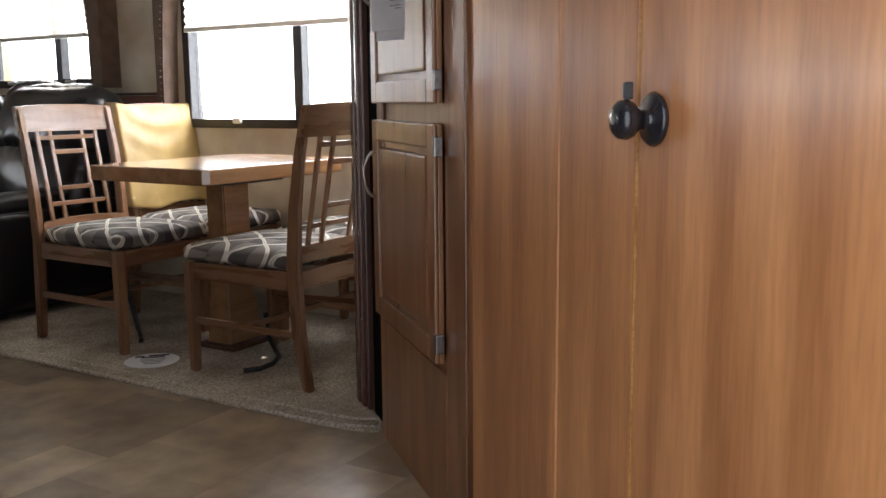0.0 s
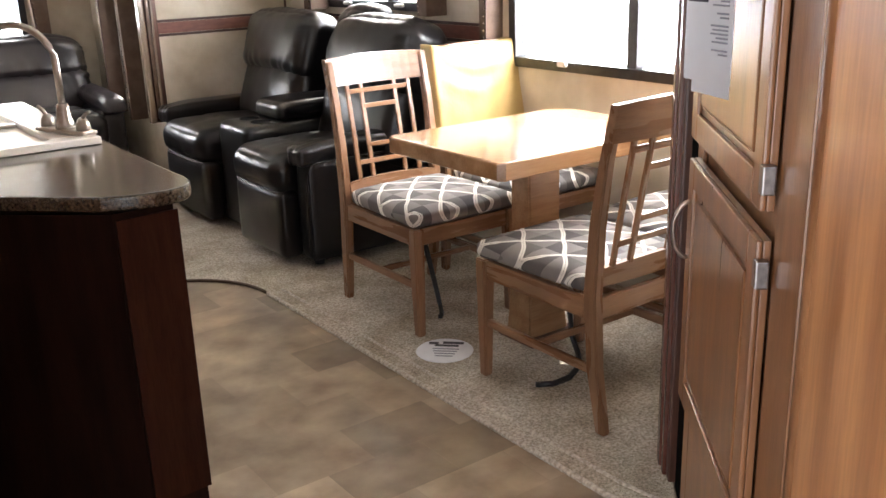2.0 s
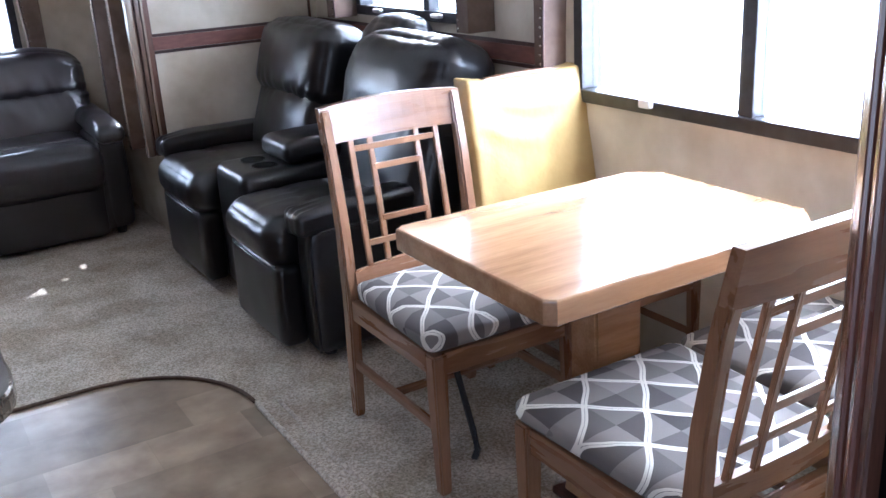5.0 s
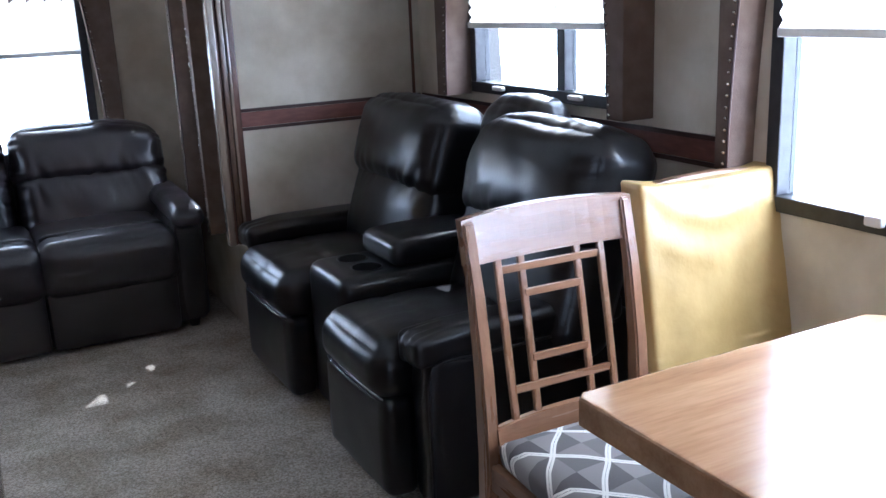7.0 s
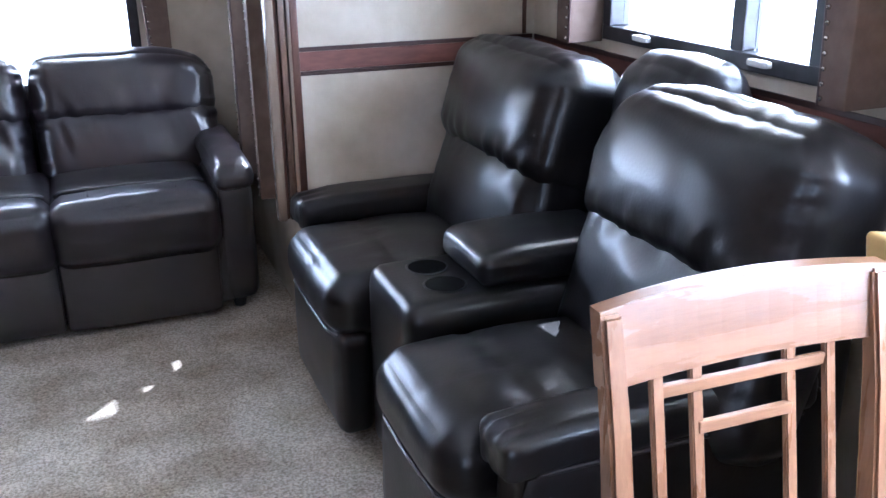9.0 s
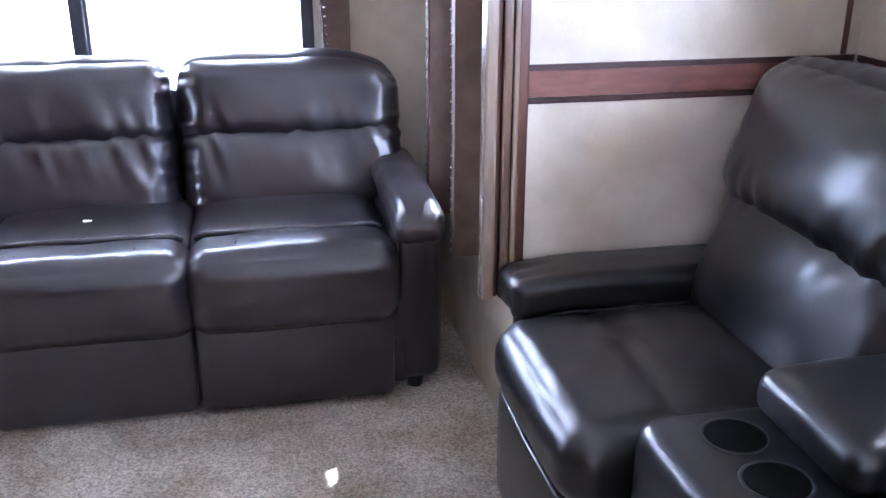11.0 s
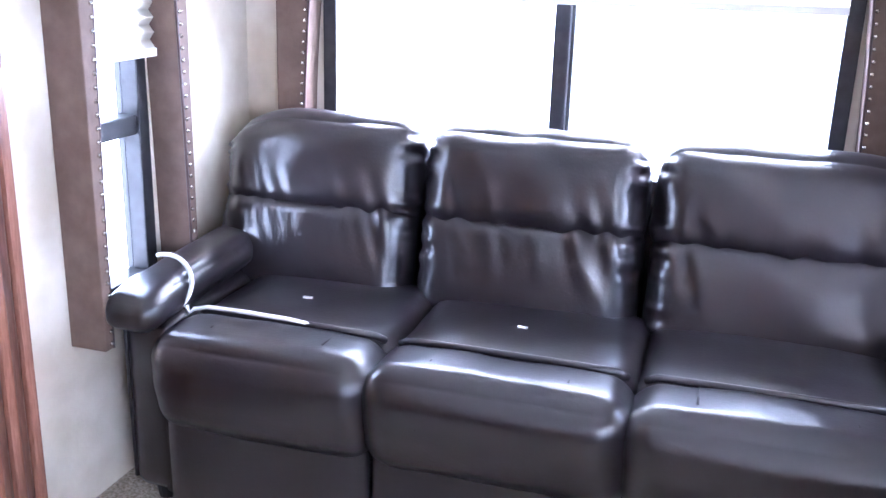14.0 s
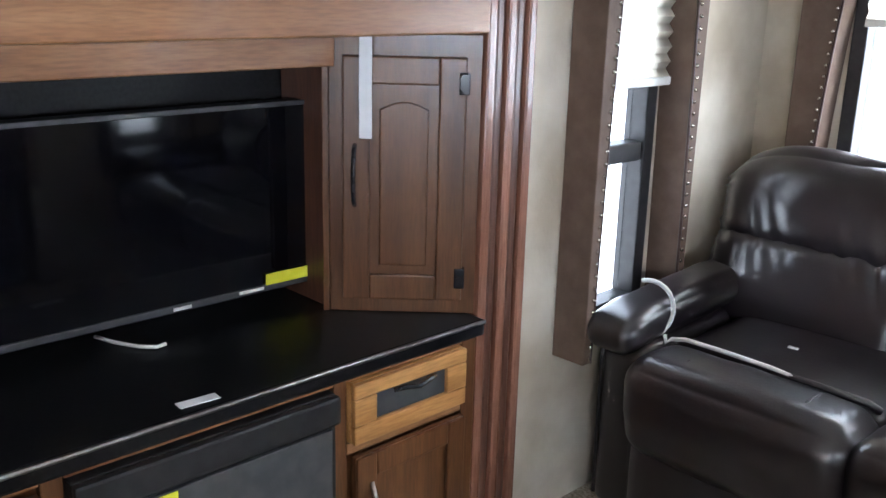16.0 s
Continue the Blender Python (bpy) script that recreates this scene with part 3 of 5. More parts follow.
window("window_1", "x", X_SLIDE, 1.86, 3.38, 0.86, 1.72, -1, mullion=2.665)
blind("x", X_SLIDE, 1.90, 3.34, 1.335, 1.70, -1)
cornice("x", X_SLIDE, 1.84, 3.435, 0.97, 1.90, 0.10, -1, 0.045)
window("window_2", "x", X_SLIDE, 4.03, 4.95, 1.07, 1.72, -1, mullion=4.33)
blind("x", X_SLIDE, 4.06, 4.92, 1.345, 1.70, -1)
cornice("x", X_SLIDE, 3.92, 4.97, 1.06, 1.90, 0.12, -1, 0.075)
window("window_3", "y", Y_REAR, 1.50, 2.97, 0.74, 1.72, -1, mullion=2.21)
blind("y", Y_REAR, 1.54, 2.93, 1.27, 1.70, -1)
cornice("y", Y_REAR, 1.47, 3.00, 0.80, 1.85, 0.09, -1, 0.085, 0.31, scallop=True)
window("window_4", "x", X_LEFT, 5.765, 6.07, 0.50, 1.62, 1, bar_z=0.93)
blind("x", X_LEFT, 5.805, 6.085, 1.12, 1.60, 1)
cornice("x", X_LEFT, 5.75, 6.105, 0.445, 1.85, 0.10, 1, 0.03, taper=0.035)
window("window_5", "x", X_RIGHT, 5.80, 6.09, 0.60, 1.62, -1, bar_z=0.93)
blind("x", X_RIGHT, 5.80, 6.10, 1.20, 1.60, -1)
cornice("x", X_RIGHT, 5.785, 6.14, 0.445, 1.85, 0.10, -1, 0.03, taper=0.035)


# wallpaper border band with dark edges
def band(name, axis, face, a0, a1, inward):
    def bx(d1, w0, w1):
        lo, hi = sorted((face + inward * 0.0015, face + inward * d1))
        return box(lo, hi, a0, a1, w0, w1, 0.001) if axis == "x" else box(a0, a1, lo, hi, w0, w1, 0.001)
    b = whole(name, bx(0.005, 0.957, 1.018), M_BAND, "rust-brown border band along the wall", "border", "structure")
    part("edge_strip", bx(0.008, 1.019, 1.033), M_BAND_EDGE, b)
    part("edge_strip", bx(0.008, 0.942, 0.956), M_BAND_EDGE, b)


band("trim_band_far", "y", Y_SLIDE1, 3.376, 4.21, -1)
band("trim_band_side", "x", X_SLIDE, 3.50, 5.42, -1)
whole("trim_corner_strip", box(4.172, 4.186, 5.428, 5.4345, 1.034, TOP - 0.002, 0.002), M_DARK_WOOD, "thin dark strip beside the wall corner", "trim", "structure")


def along(p, q, z=0.0):
    """The pose at p whose x axis points to q and whose -y axis faces the room side on the left of it."""
    a = math.degrees(math.atan2(q[1] - p[1], q[0] - p[0]))
    return pose(p[0], p[1], z, 0, 0, a)


# slide-out fascia: fluted glossy posts
def fascia(name, x, y, dx, dy, label):
    """An upright moulding of rounded glossy flutes about (x, y), dx by dy in plan."""
    f = thing(name, pose(x, y, 0), label, "trim", "", "structure")
    n = 5
    for k in range(n):
        a0, a1 = k / n - 0.5, (k + 1) / n - 0.5
        e = 0.007 * (k % 2 == 0)
        if dx > dy:
            bm = box(dx * a0 + 0.001, dx * a1 - 0.001, -dy / 2 - e, dy / 2 + e, 0.011, TOP - 0.002, 0.008)
        else:
            bm = box(-dx / 2 - e, dx / 2 + e, dy * a0 + 0.001, dy * a1 - 0.001, 0.011, TOP - 0.002, 0.008)
        part("flute", bm, M_COPPER if k % 2 == 0 else M_DARK_WOOD, f)
    return f


# Two flutes are coloured pale to paint the moulding's highlights
far_post = thing("trim_slide_far", pose(3.266, 5.410, 0), "glossy bronze fluted slide-out moulding with painted pale highlights", "trim", "", "structure")
for a0, a1, out, mat in ((0.0, 0.030, 0.020, M_FLUTE_HIGHLIGHT), (0.031, 0.042, 0.006, M_DARK_WOOD), (0.043, 0.066, 0.016, M_GLOSS_BROWN), (0.067, 0.080, 0.022, M_FLUTE_HIGHLIGHT), (0.081, 0.108, 0.004, M_DARK_WOOD)):
    part("flute", box(a0, a1, -out, 0.024, 0.47, TOP - 0.002, 0.006), mat, far_post)
fascia("trim_media", 1.285, 5.445, 0.04, 0.15, "dark fluted wooden post beside the cabinet")
whole("trim_slide_seal", prism([(3.115, 1.452), (3.218, 1.562), (3.37, 1.66), (3.37, 1.46)], 0.011, TOP - 0.002), M_WELL, "black slide-out seal post", "trim", "structure")
near_post = thing("trim_slide_near", along((3.225, 1.580), (3.337, 1.703)), "dark reddish fluted wooden slide-out post", "trim", "", "structure")
for k, (a0, a1, out) in enumerate(((0.0, 0.034, 0.010), (0.035, 0.062, 0.020), (0.063, 0.080, 0.013), (0.081, 0.124, 0.024), (0.125, 0.166, 0.016))):
    part("flute", box(a0, a1, -0.04, out, 0.011, TOP - 0.002, 0.006), M_RED_POST if k % 2 else M_DARK_WOOD, near_post)


# ---- pantry, panel wall and door on the slanted line ----
def raised_door(parent, x0, x1, z0, z1, y, mat, hinge_x, handle_x=None, handle_z=None, handle_mat=None, arch=False, hinges=True, hinge_mat=None):
    """A framed cabinet door, front towards +y; frame, sunk field and raised panel."""
    d = part("door", box(x0, x1, y, y + 0.012, z0, z1, 0.002), mat, parent)
    f = 0.055
    for a0, a1, b0, b1 in ((x0, x0 + f, z0, z1), (x1 - f, x1, z0, z1), (x0 + f, x1 - f, z0, z0 + f), (x0 + f, x1 - f, z1 - f, z1)):
        part("door_frame", box(a0, a1, y + 0.0125, y + 0.022, b0, b1, 0.004), mat, d)
    if arch:
        n = 10
        pts = [(x0 + f + 0.02, z0 + f + 0.02), (x1 - f - 0.02, z0 + f + 0.02), (x1 - f - 0.02, z1 - f - 0.05)]
        w = x1 - x0 - 2 * f - 0.04
        pts += [(x1 - f - 0.02 - w * k / n, z1 - f - 0.05 + 0.016 * math.sin(math.pi * k / n)) for k in range(1, n)]
        pts += [(x0 + f + 0.02, z1 - f - 0.05)]
        bm = prism([(a, -b) for a, b in pts], 0, 0.009, 0.004)
        bmesh.ops.transform(bm, matrix=pose(0, y + 0.0125, 0, -90, 0, 0), verts=bm.verts[:])
        part("raised_panel", bm, mat, d)
    else:
        part("raised_panel", box(x0 + f + 0.018, x1 - f - 0.018, y + 0.0125, y + 0.020, z0 + f + 0.018, z1 - f - 0.018, 0.007), mat, d)
    if hinges:
        for hz in (z0 + 0.05, z1 - 0.05):
            part("hinge", box(hinge_x - 0.011, hinge_x + 0.011, y + 0.004, y + 0.025, hz - 0.022, hz + 0.022, 0.003), hinge_mat or M_HINGE, d, "small metal hinge")
    if handle_x is not None:
        pts = [(handle_x, y + 0.020 + 0.034 * math.sin(math.pi * k / 10), handle_z + 0.062 * math.cos(math.pi * k / 10)) for k in range(11)]
        part("handle", tube(pts, 0.005, 8), handle_mat or M_NICKEL, d, "curved bow handle", True)
    return d


P_A, P_B = (2.595, 0.862), (3.095, 1.437)          # pantry front, from its free corner to the slide
PL = math.hypot(P_B[0] - P_A[0], P_B[1] - P_A[1])
pantry = thing("pantry_cabinet", along(P_A, P_B), "tall reddish-brown wooden pantry cabinet with two doors", "cabinet")
part("carcass", box(0.0, PL, -0.30, -0.002, 0.0, TOP - 0.003, 0.003), M_PANTRY, pantry)
part("stile", box(0.0, 0.135, -0.001, 0.008, 0.0, TOP - 0.003, 0.003), M_PANTRY, pantry)
part("stile", box(PL - 0.06, PL, -0.001, 0.008, 0.0, TOP - 0.003, 0.003), M_PANTRY, pantry)
part("rail", box(0.136, PL - 0.061, -0.001, 0.008, 0.0, 0.36, 0.003), M_PANTRY, pantry)
raised_door(pantry, 0.145, PL - 0.035, 0.385, 0.93, 0.009, M_PANTRY, 0.140, PL - 0.06, 0.78)
raised_door(pantry, 0.145, PL - 0.035, 0.975, 1.90, 0.009, M_PANTRY, 0.140, PL - 0.06, 1.30)
part("corner_post", tube([(-0.012, -0.008, 0.0), (-0.012, -0.008, TOP - 0.003)], 0.016, 12), M_PANTRY, pantry, "rounded glossy corner post", True)

Q_A, Q_B = (2.118, 0.334), (2.583, 0.846)
QL = math.hypot(Q_B[0] - Q_A[0], Q_B[1] - Q_A[1])
panel_wall = thing("panel_wall", along(Q_A, Q_B), "warm brown wood-grain panelled partition", "wall", "", "structure")
part("board", box(0.0, QL * 0.36, -0.04, 0.0, -0.0, TOP - 0.003, 0.003), M_PANEL, panel_wall)
part("board", box(QL * 0.36 + 0.001, QL, -0.04, 0.002, -0.0, TOP - 0.003, 0.004), M_PANEL, panel_wall)

D_A = (Q_A[0] - 0.80 * (Q_B[0] - Q_A[0]) / QL, Q_A[1] - 0.80 * (Q_B[1] - Q_A[1]) / QL)
door = thing("door_1", along(D_A, Q_A), "closed warm brown wooden inner door with black knob", "door", "", "structure")
part("door_leaf", box(0.06, 0.788, -0.036, 0.001, 0.012, 1.98, 0.003), M_PANEL, door)
part("edge_strip", box(0.7885, 0.7930, -0.036, 0.0035, 0.012, 1.98, 0.0015), M_HONEY, door, "pale honey-toned strip along the door edge")
# Black strip set in the door gap to paint its shade
part("gap_shade", box(0.7935, 0.7990, -0.036, -0.004, 0.012, 1.98), M_BLACK, door, "black strip for the shade in the door gap")
part("door_head", box(0.0, 0.797, -0.036, 0.0, 1.985, TOP - 0.003, 0.002), M_PANEL, door)
knob = part("knob", lathe([(0.0, 0.001), (0.033, 0.001), (0.035, 0.005), (0.031, 0.010), (0.014, 0.013), (0.012, 0.022), (0.016, 0.030), (0.023, 0.036),
                           (0.0255, 0.043), (0.024, 0.052), (0.018, 0.058), (0.008, 0.060), (0.0, 0.060)], 32, pose(0.745, 0.0, 0.955, -90, 0, 0)), M_KNOB, door, "glossy black round door knob", True)
part("keyhole", lathe([(0.0, 0.0605), (0.005, 0.0605), (0.005, 0.062), (0.0, 0.062)], 12, pose(0.745, 0.0, 0.955, -90, 0, 0)), M_HINGE, knob)
part("privacy_lever", box(0.742, 0.751, 0.034, 0.046, 0.980, 1.002, 0.003), M_GRAPHITE, door, "small grey latch tab")


def price_sheets():
    s = thing("price_sheets", pose(2.728, 1.084, 0.055, 0, 0, 71.3), "white printed sheets in a plastic sleeve hanging on the pantry", "paper")
    part("sheet", cushion(0.105, 0.003, 0.34, 0.001, n=8, wrinkle=0.002, freq=14, seed=2, at=(0.082, 0.0, 1.235)), M_SHEET, s)
    part("sheet", cushion(0.130, 0.003, 0.35, 0.001, n=10, wrinkle=0.0015, freq=12, at=(0.075, 0.012, 1.262)), M_SHEET, s)
    random.seed(5)
    part("print_block", box(0.020, 0.060, 0.0125, 0.0160, 1.421, 1.428), M_DARK_INK, s, "dark heading on the sheet")
    for col, (x0, x1, rows) in enumerate(((0.020, 0.066, 46), (0.078, 0.128, 30))):
        for k in range(rows):
            if random.random() < 0.12:
                continue
            z = 1.412 - k * 0.0062
            part("print_line", box(x0, x0 + random.uniform(0.45, 1.0) * (x1 - x0), 0.0125, 0.0156, z, z + 0.0026), M_INK, s)
    for z in (1.395, 1.212):
        part("print_block", box(0.078, 0.130, 0.0125, 0.0162, z, z + 0.006), M_DARK_INK, s)
    part("hanging_loop", tube([(0.065, 0.0, 1.45), (0.06, -0.02, 1.52), (0.05, -0.03, 1.60)], 0.002, 6), M_BLACK, s, "", True)


price_sheets()


# ---- dinette ----
def dining_chair():
    c = thing("dining_chair", pose(3.480, 2.150, 0.010), "brown wooden dining chair with lattice-patterned taupe seat", "chair", "chairs round the table")
    W = 0.215
    for s in (-1, 1):
        part("rear_leg", bar([(s * W * 0.96, -0.275, 0, 0.030, 0.036), (s * W, -0.248, 0.20, 0.034, 0.044), (s * W, -0.235, 0.42, 0.036, 0.048),
                              (s * W, -0.248, 0.62, 0.034, 0.040), (s * W, -0.275, 0.80, 0.032, 0.034), (s * W, -0.310, 0.955, 0.030, 0.030)], 0.005), M_CHAIR, c)
        part("front_leg", bar([(s * (W - 0.002), 0.250, 0, 0.032, 0.032), (s * (W - 0.002), 0.248, 0.30, 0.042, 0.044), (s * (W - 0.002), 0.248, 0.41, 0.044, 0.046)], 0.005), M_CHAIR, c)
        part("side_rail", box(s * W - 0.011, s * W + 0.011, -0.21, 0.225, 0.345, 0.408, 0.004), M_CHAIR_Y, c)
        part("stretcher", box(s * W - 0.009, s * W + 0.009, -0.228, 0.228, 0.180, 0.206, 0.005), M_CHAIR_Y, c)
    part("front_rail", box(-W + 0.02, W - 0.02, 0.235, 0.258, 0.345, 0.408, 0.004), M_CHAIR_X, c)
    part("rear_rail", box(-W + 0.018, W - 0.018, -0.247, -0.225, 0.345, 0.408, 0.004), M_CHAIR_X, c)
    part("cross_stretcher", box(-W + 0.009, W - 0.009, -0.01, 0.010, 0.183, 0.203, 0.004), M_CHAIR_X, c)
    part("seat", cushion(0.46, 0.47, 0.062, 0.026, (0.004, 0.004, 0.018), n=12, at=(0, 0.035, 0.442),
                         shape=lambda q: Vector((q.x * (1.0 + 0.05 * q.y / 0.24), q.y, q.z))), M_LATTICE, c, "taupe seat pad with pale crossing lattice lines", True)

    def back_y(z):
        return -0.248 - (z - 0.62) * (0.062 / 0.335) - 0.02 * max(0, z - 0.80)

    def curved_rail(z0, z1, depth, bow, wide=-0.012):
        bm = bmesh.new()
        n, rows = 12, []
        for k in range(n + 1):
            u = -1 + 2 * k / n
            x = u * (W + wide)
            sag = bow * (1 - u * u)
            lift = 0.010 * (1 - u * u)
            rows.append([bm.verts.new((x, back_y(z) - sag + e, z + (lift if z == z1 else 0))) for z, e in ((z0, -depth / 2), (z0, depth / 2), (z1, depth / 2), (z1, -depth / 2))])
        for a, b in zip(rows, rows[1:]):
            for i in range(4):
                bm.faces.new((a[i], a[(i + 1) % 4], b[(i + 1) % 4], b[i]))
        bm.faces.new(rows[0][::-1])
        bm.faces.new(rows[-1])
        bmesh.ops.recalc_face_normals(bm, faces=bm.faces[:])
        return bm
    part("top_rail", curved_rail(0.858, 0.960, 0.026, 0.020, 0.016), M_CHAIR_X, c)
    part("lower_rail", curved_rail(0.432, 0.488, 0.020, 0.016), M_CHAIR_X, c)
    for u in (-0.66, -0.36, 0.36, 0.66):
        bow = 0.019 * (1 - u * u)
        part("slat", bar([(u * W, back_y(0.49) - bow, 0.487, 0.018, 0.012), (u * W, back_y(0.70) - bow, 0.70, 0.018, 0.012), (u * W, back_y(0.862) - bow, 0.862, 0.018, 0.012)], 0.002), M_CHAIR, c)
    for z, u in ((0.822, 0.66), (0.762, 0.36), (0.612, 0.36), (0.548, 0.66)):
        bow = 0.019 * (1 - 0.2)
        part("crossbar", box(-u * W, u * W, back_y(z) - bow - 0.005, back_y(z) - bow + 0.005, z, z + 0.018, 0.002), M_CHAIR_X, c)
    return c


chair = dining_chair()
copy_thing(chair, pose(3.985, 2.165, 0.010, 0, 0, 2))
copy_thing(chair, pose(3.500, 3.055, 0.010, 0, 0, 179.5))
tagged(copy_thing(chair, pose(4.010, 3.075, 0.010, 0, 0, 180)), "brown wooden dining chair under a golden cloth cover")


def dining_table():
    t = thing("dining_table", pose(3.63, 2.545, 0.010), "honey-brown wooden pedestal dining table with clipped corners", "table")
    x0, x1, y0, y1, c = -0.405, 0.425, -0.285, 0.335, 0.02
    part("tabletop", prism([(x0 + c, y0), (x1 - 0.07, y0), (x1, y0 + 0.07), (x1, y1 - 0.07), (x1 - 0.07, y1), (x0 + c, y1), (x0, y1 - c), (x0, y0 + c)], 0.685, 0.742, 0.008), M_TABLE, t)
    part("pedestal", bar([(-0.008, 0, 0.022, 0.185, 0.13), (-0.008, 0, 0.05, 0.18, 0.125), (-0.012, 0, 0.24, 0.145, 0.10), (-0.015, 0, 0.66, 0.145, 0.095)], 0.006), M_TABLE, t)
    part("top_plate", box(-0.16, 0.16, -0.14, 0.14, 0.662, 0.684, 0.004), M_BLACK, t)
    part("base_plate", box(-0.115, 0.115, -0.095, 0.095, 0.0, 0.021, 0.006), M_DARK_WOOD, t)
    return t


dining_table()


def chair_cover():
    def drape(q):
        """Cloth hung over the two posts: peaks at the ends, a sag between, folds running down to it."""
        u, v = q.x / 0.241, (q.z + 0.235) / 0.47
        k = max(0.0, 0.6 - v)
        swag = 0.011 * math.sin(26 * (v + 0.22 * (1 - u * u))) * max(0.0, v - 0.35) * (1 - u * u)
        fold = 0.012 * noise.noise(Vector((q.x * 11 + 2.0, q.z * 2.0, 5.0))) * (1.2 - v)
        side = 1 if q.y > 0 else -1
        return Vector((q.x * (1 + 0.05 * k), q.y * (1 + 0.35 * k) + 0.17 * q.z + side * (swag + fold), q.z + (0.016 * abs(u) ** 3 - 0.006 if v > 0.8 else 0.0) + (0.010 * math.sin(q.x * 17) if v < 0.1 else 0.0)))
    return whole("chair_cover", cushion(0.482, 0.080, 0.47, 0.010, (0, 0.004, 0), n=44, wrinkle=0.003, freq=9, seed=4, shape=drape), M_COVER,
                 "golden cloth cover draped over the chair back", "cover", smooth=True, m=pose(4.008, 3.358, 0.742))


chair_cover()


def floor_sticker():
    d = thing("floor_sticker", pose(3.272, 2.640, 0.0105, 0, 0, -45), "round white printed disc lying on the carpet", "sticker")
    part("disc", lathe([(0.0, 0.0), (0.100, 0.0), (0.102, 0.002), (0.100, 0.004), (0.0, 0.004)], 40), M_PAPER, d)
    bm = bmesh.new()
    for x0, x1, y0, y1 in ((-0.04, 0.045, 0.030, 0.045), (-0.015, 0.06, 0.052, 0.072), (-0.065, -0.03, 0.045, 0.065)):
        block(bm, x0, x1, y0, y1, 0.0042, 0.0050)
    part("print", bm, M_DARK_INK, d, "dark printed bars")
    bm = bmesh.new()
    for k in range(4):
        block(bm, -0.045 + 0.006 * k, 0.05 - 0.005 * k, 0.005 - k * 0.020, 0.013 - k * 0.020, 0.0042, 0.0050)
    part("print", bm, M_INK, d)


floor_sticker()
whole("seat_strap", tube([(3.33, 2.225, 0.018), (3.38, 2.195, 0.017), (3.45, 2.195, 0.018), (3.54, 2.24, 0.018), (3.60, 2.31, 0.020), (3.62, 2.36, 0.06), (3.615, 2.37, 0.16)], 0.010, 8),
      M_BLACK, "black webbing strap trailing on the carpet", "strap", smooth=True)
whole("seat_strap", tube([(3.44, 2.895, 0.017), (3.47, 2.925, 0.018), (3.475, 2.95, 0.06), (3.45, 2.96, 0.20), (3.42, 2.96, 0.33)], 0.010, 8),
      M_BLACK, "black webbing strap hanging beside the chair", "strap", smooth=True)
# White pieces that paint sun glints on the recliner window's sill frame
for y, z in ((4.72, 1.096), (4.22, 1.096)):
    whole("sill_latch_glint", cushion(0.02, 0.075, 0.018, 0.006, n=4, at=(4.196, y, z)), M_WHITE, "small white sill piece, latch at the dinette, painted sun glint at the recliners", "latch", smooth=True)
# White window latches on the dinette sill
for y in (3.03, 1.98):
    whole("sill_latch_glint", cushion(0.02, 0.05, 0.028, 0.006, n=4, at=(4.196, y, 0.895), m=None), M_WHITE, "small white sill piece, latch at the dinette, painted sun glint at the recliners", "latch", smooth=True)


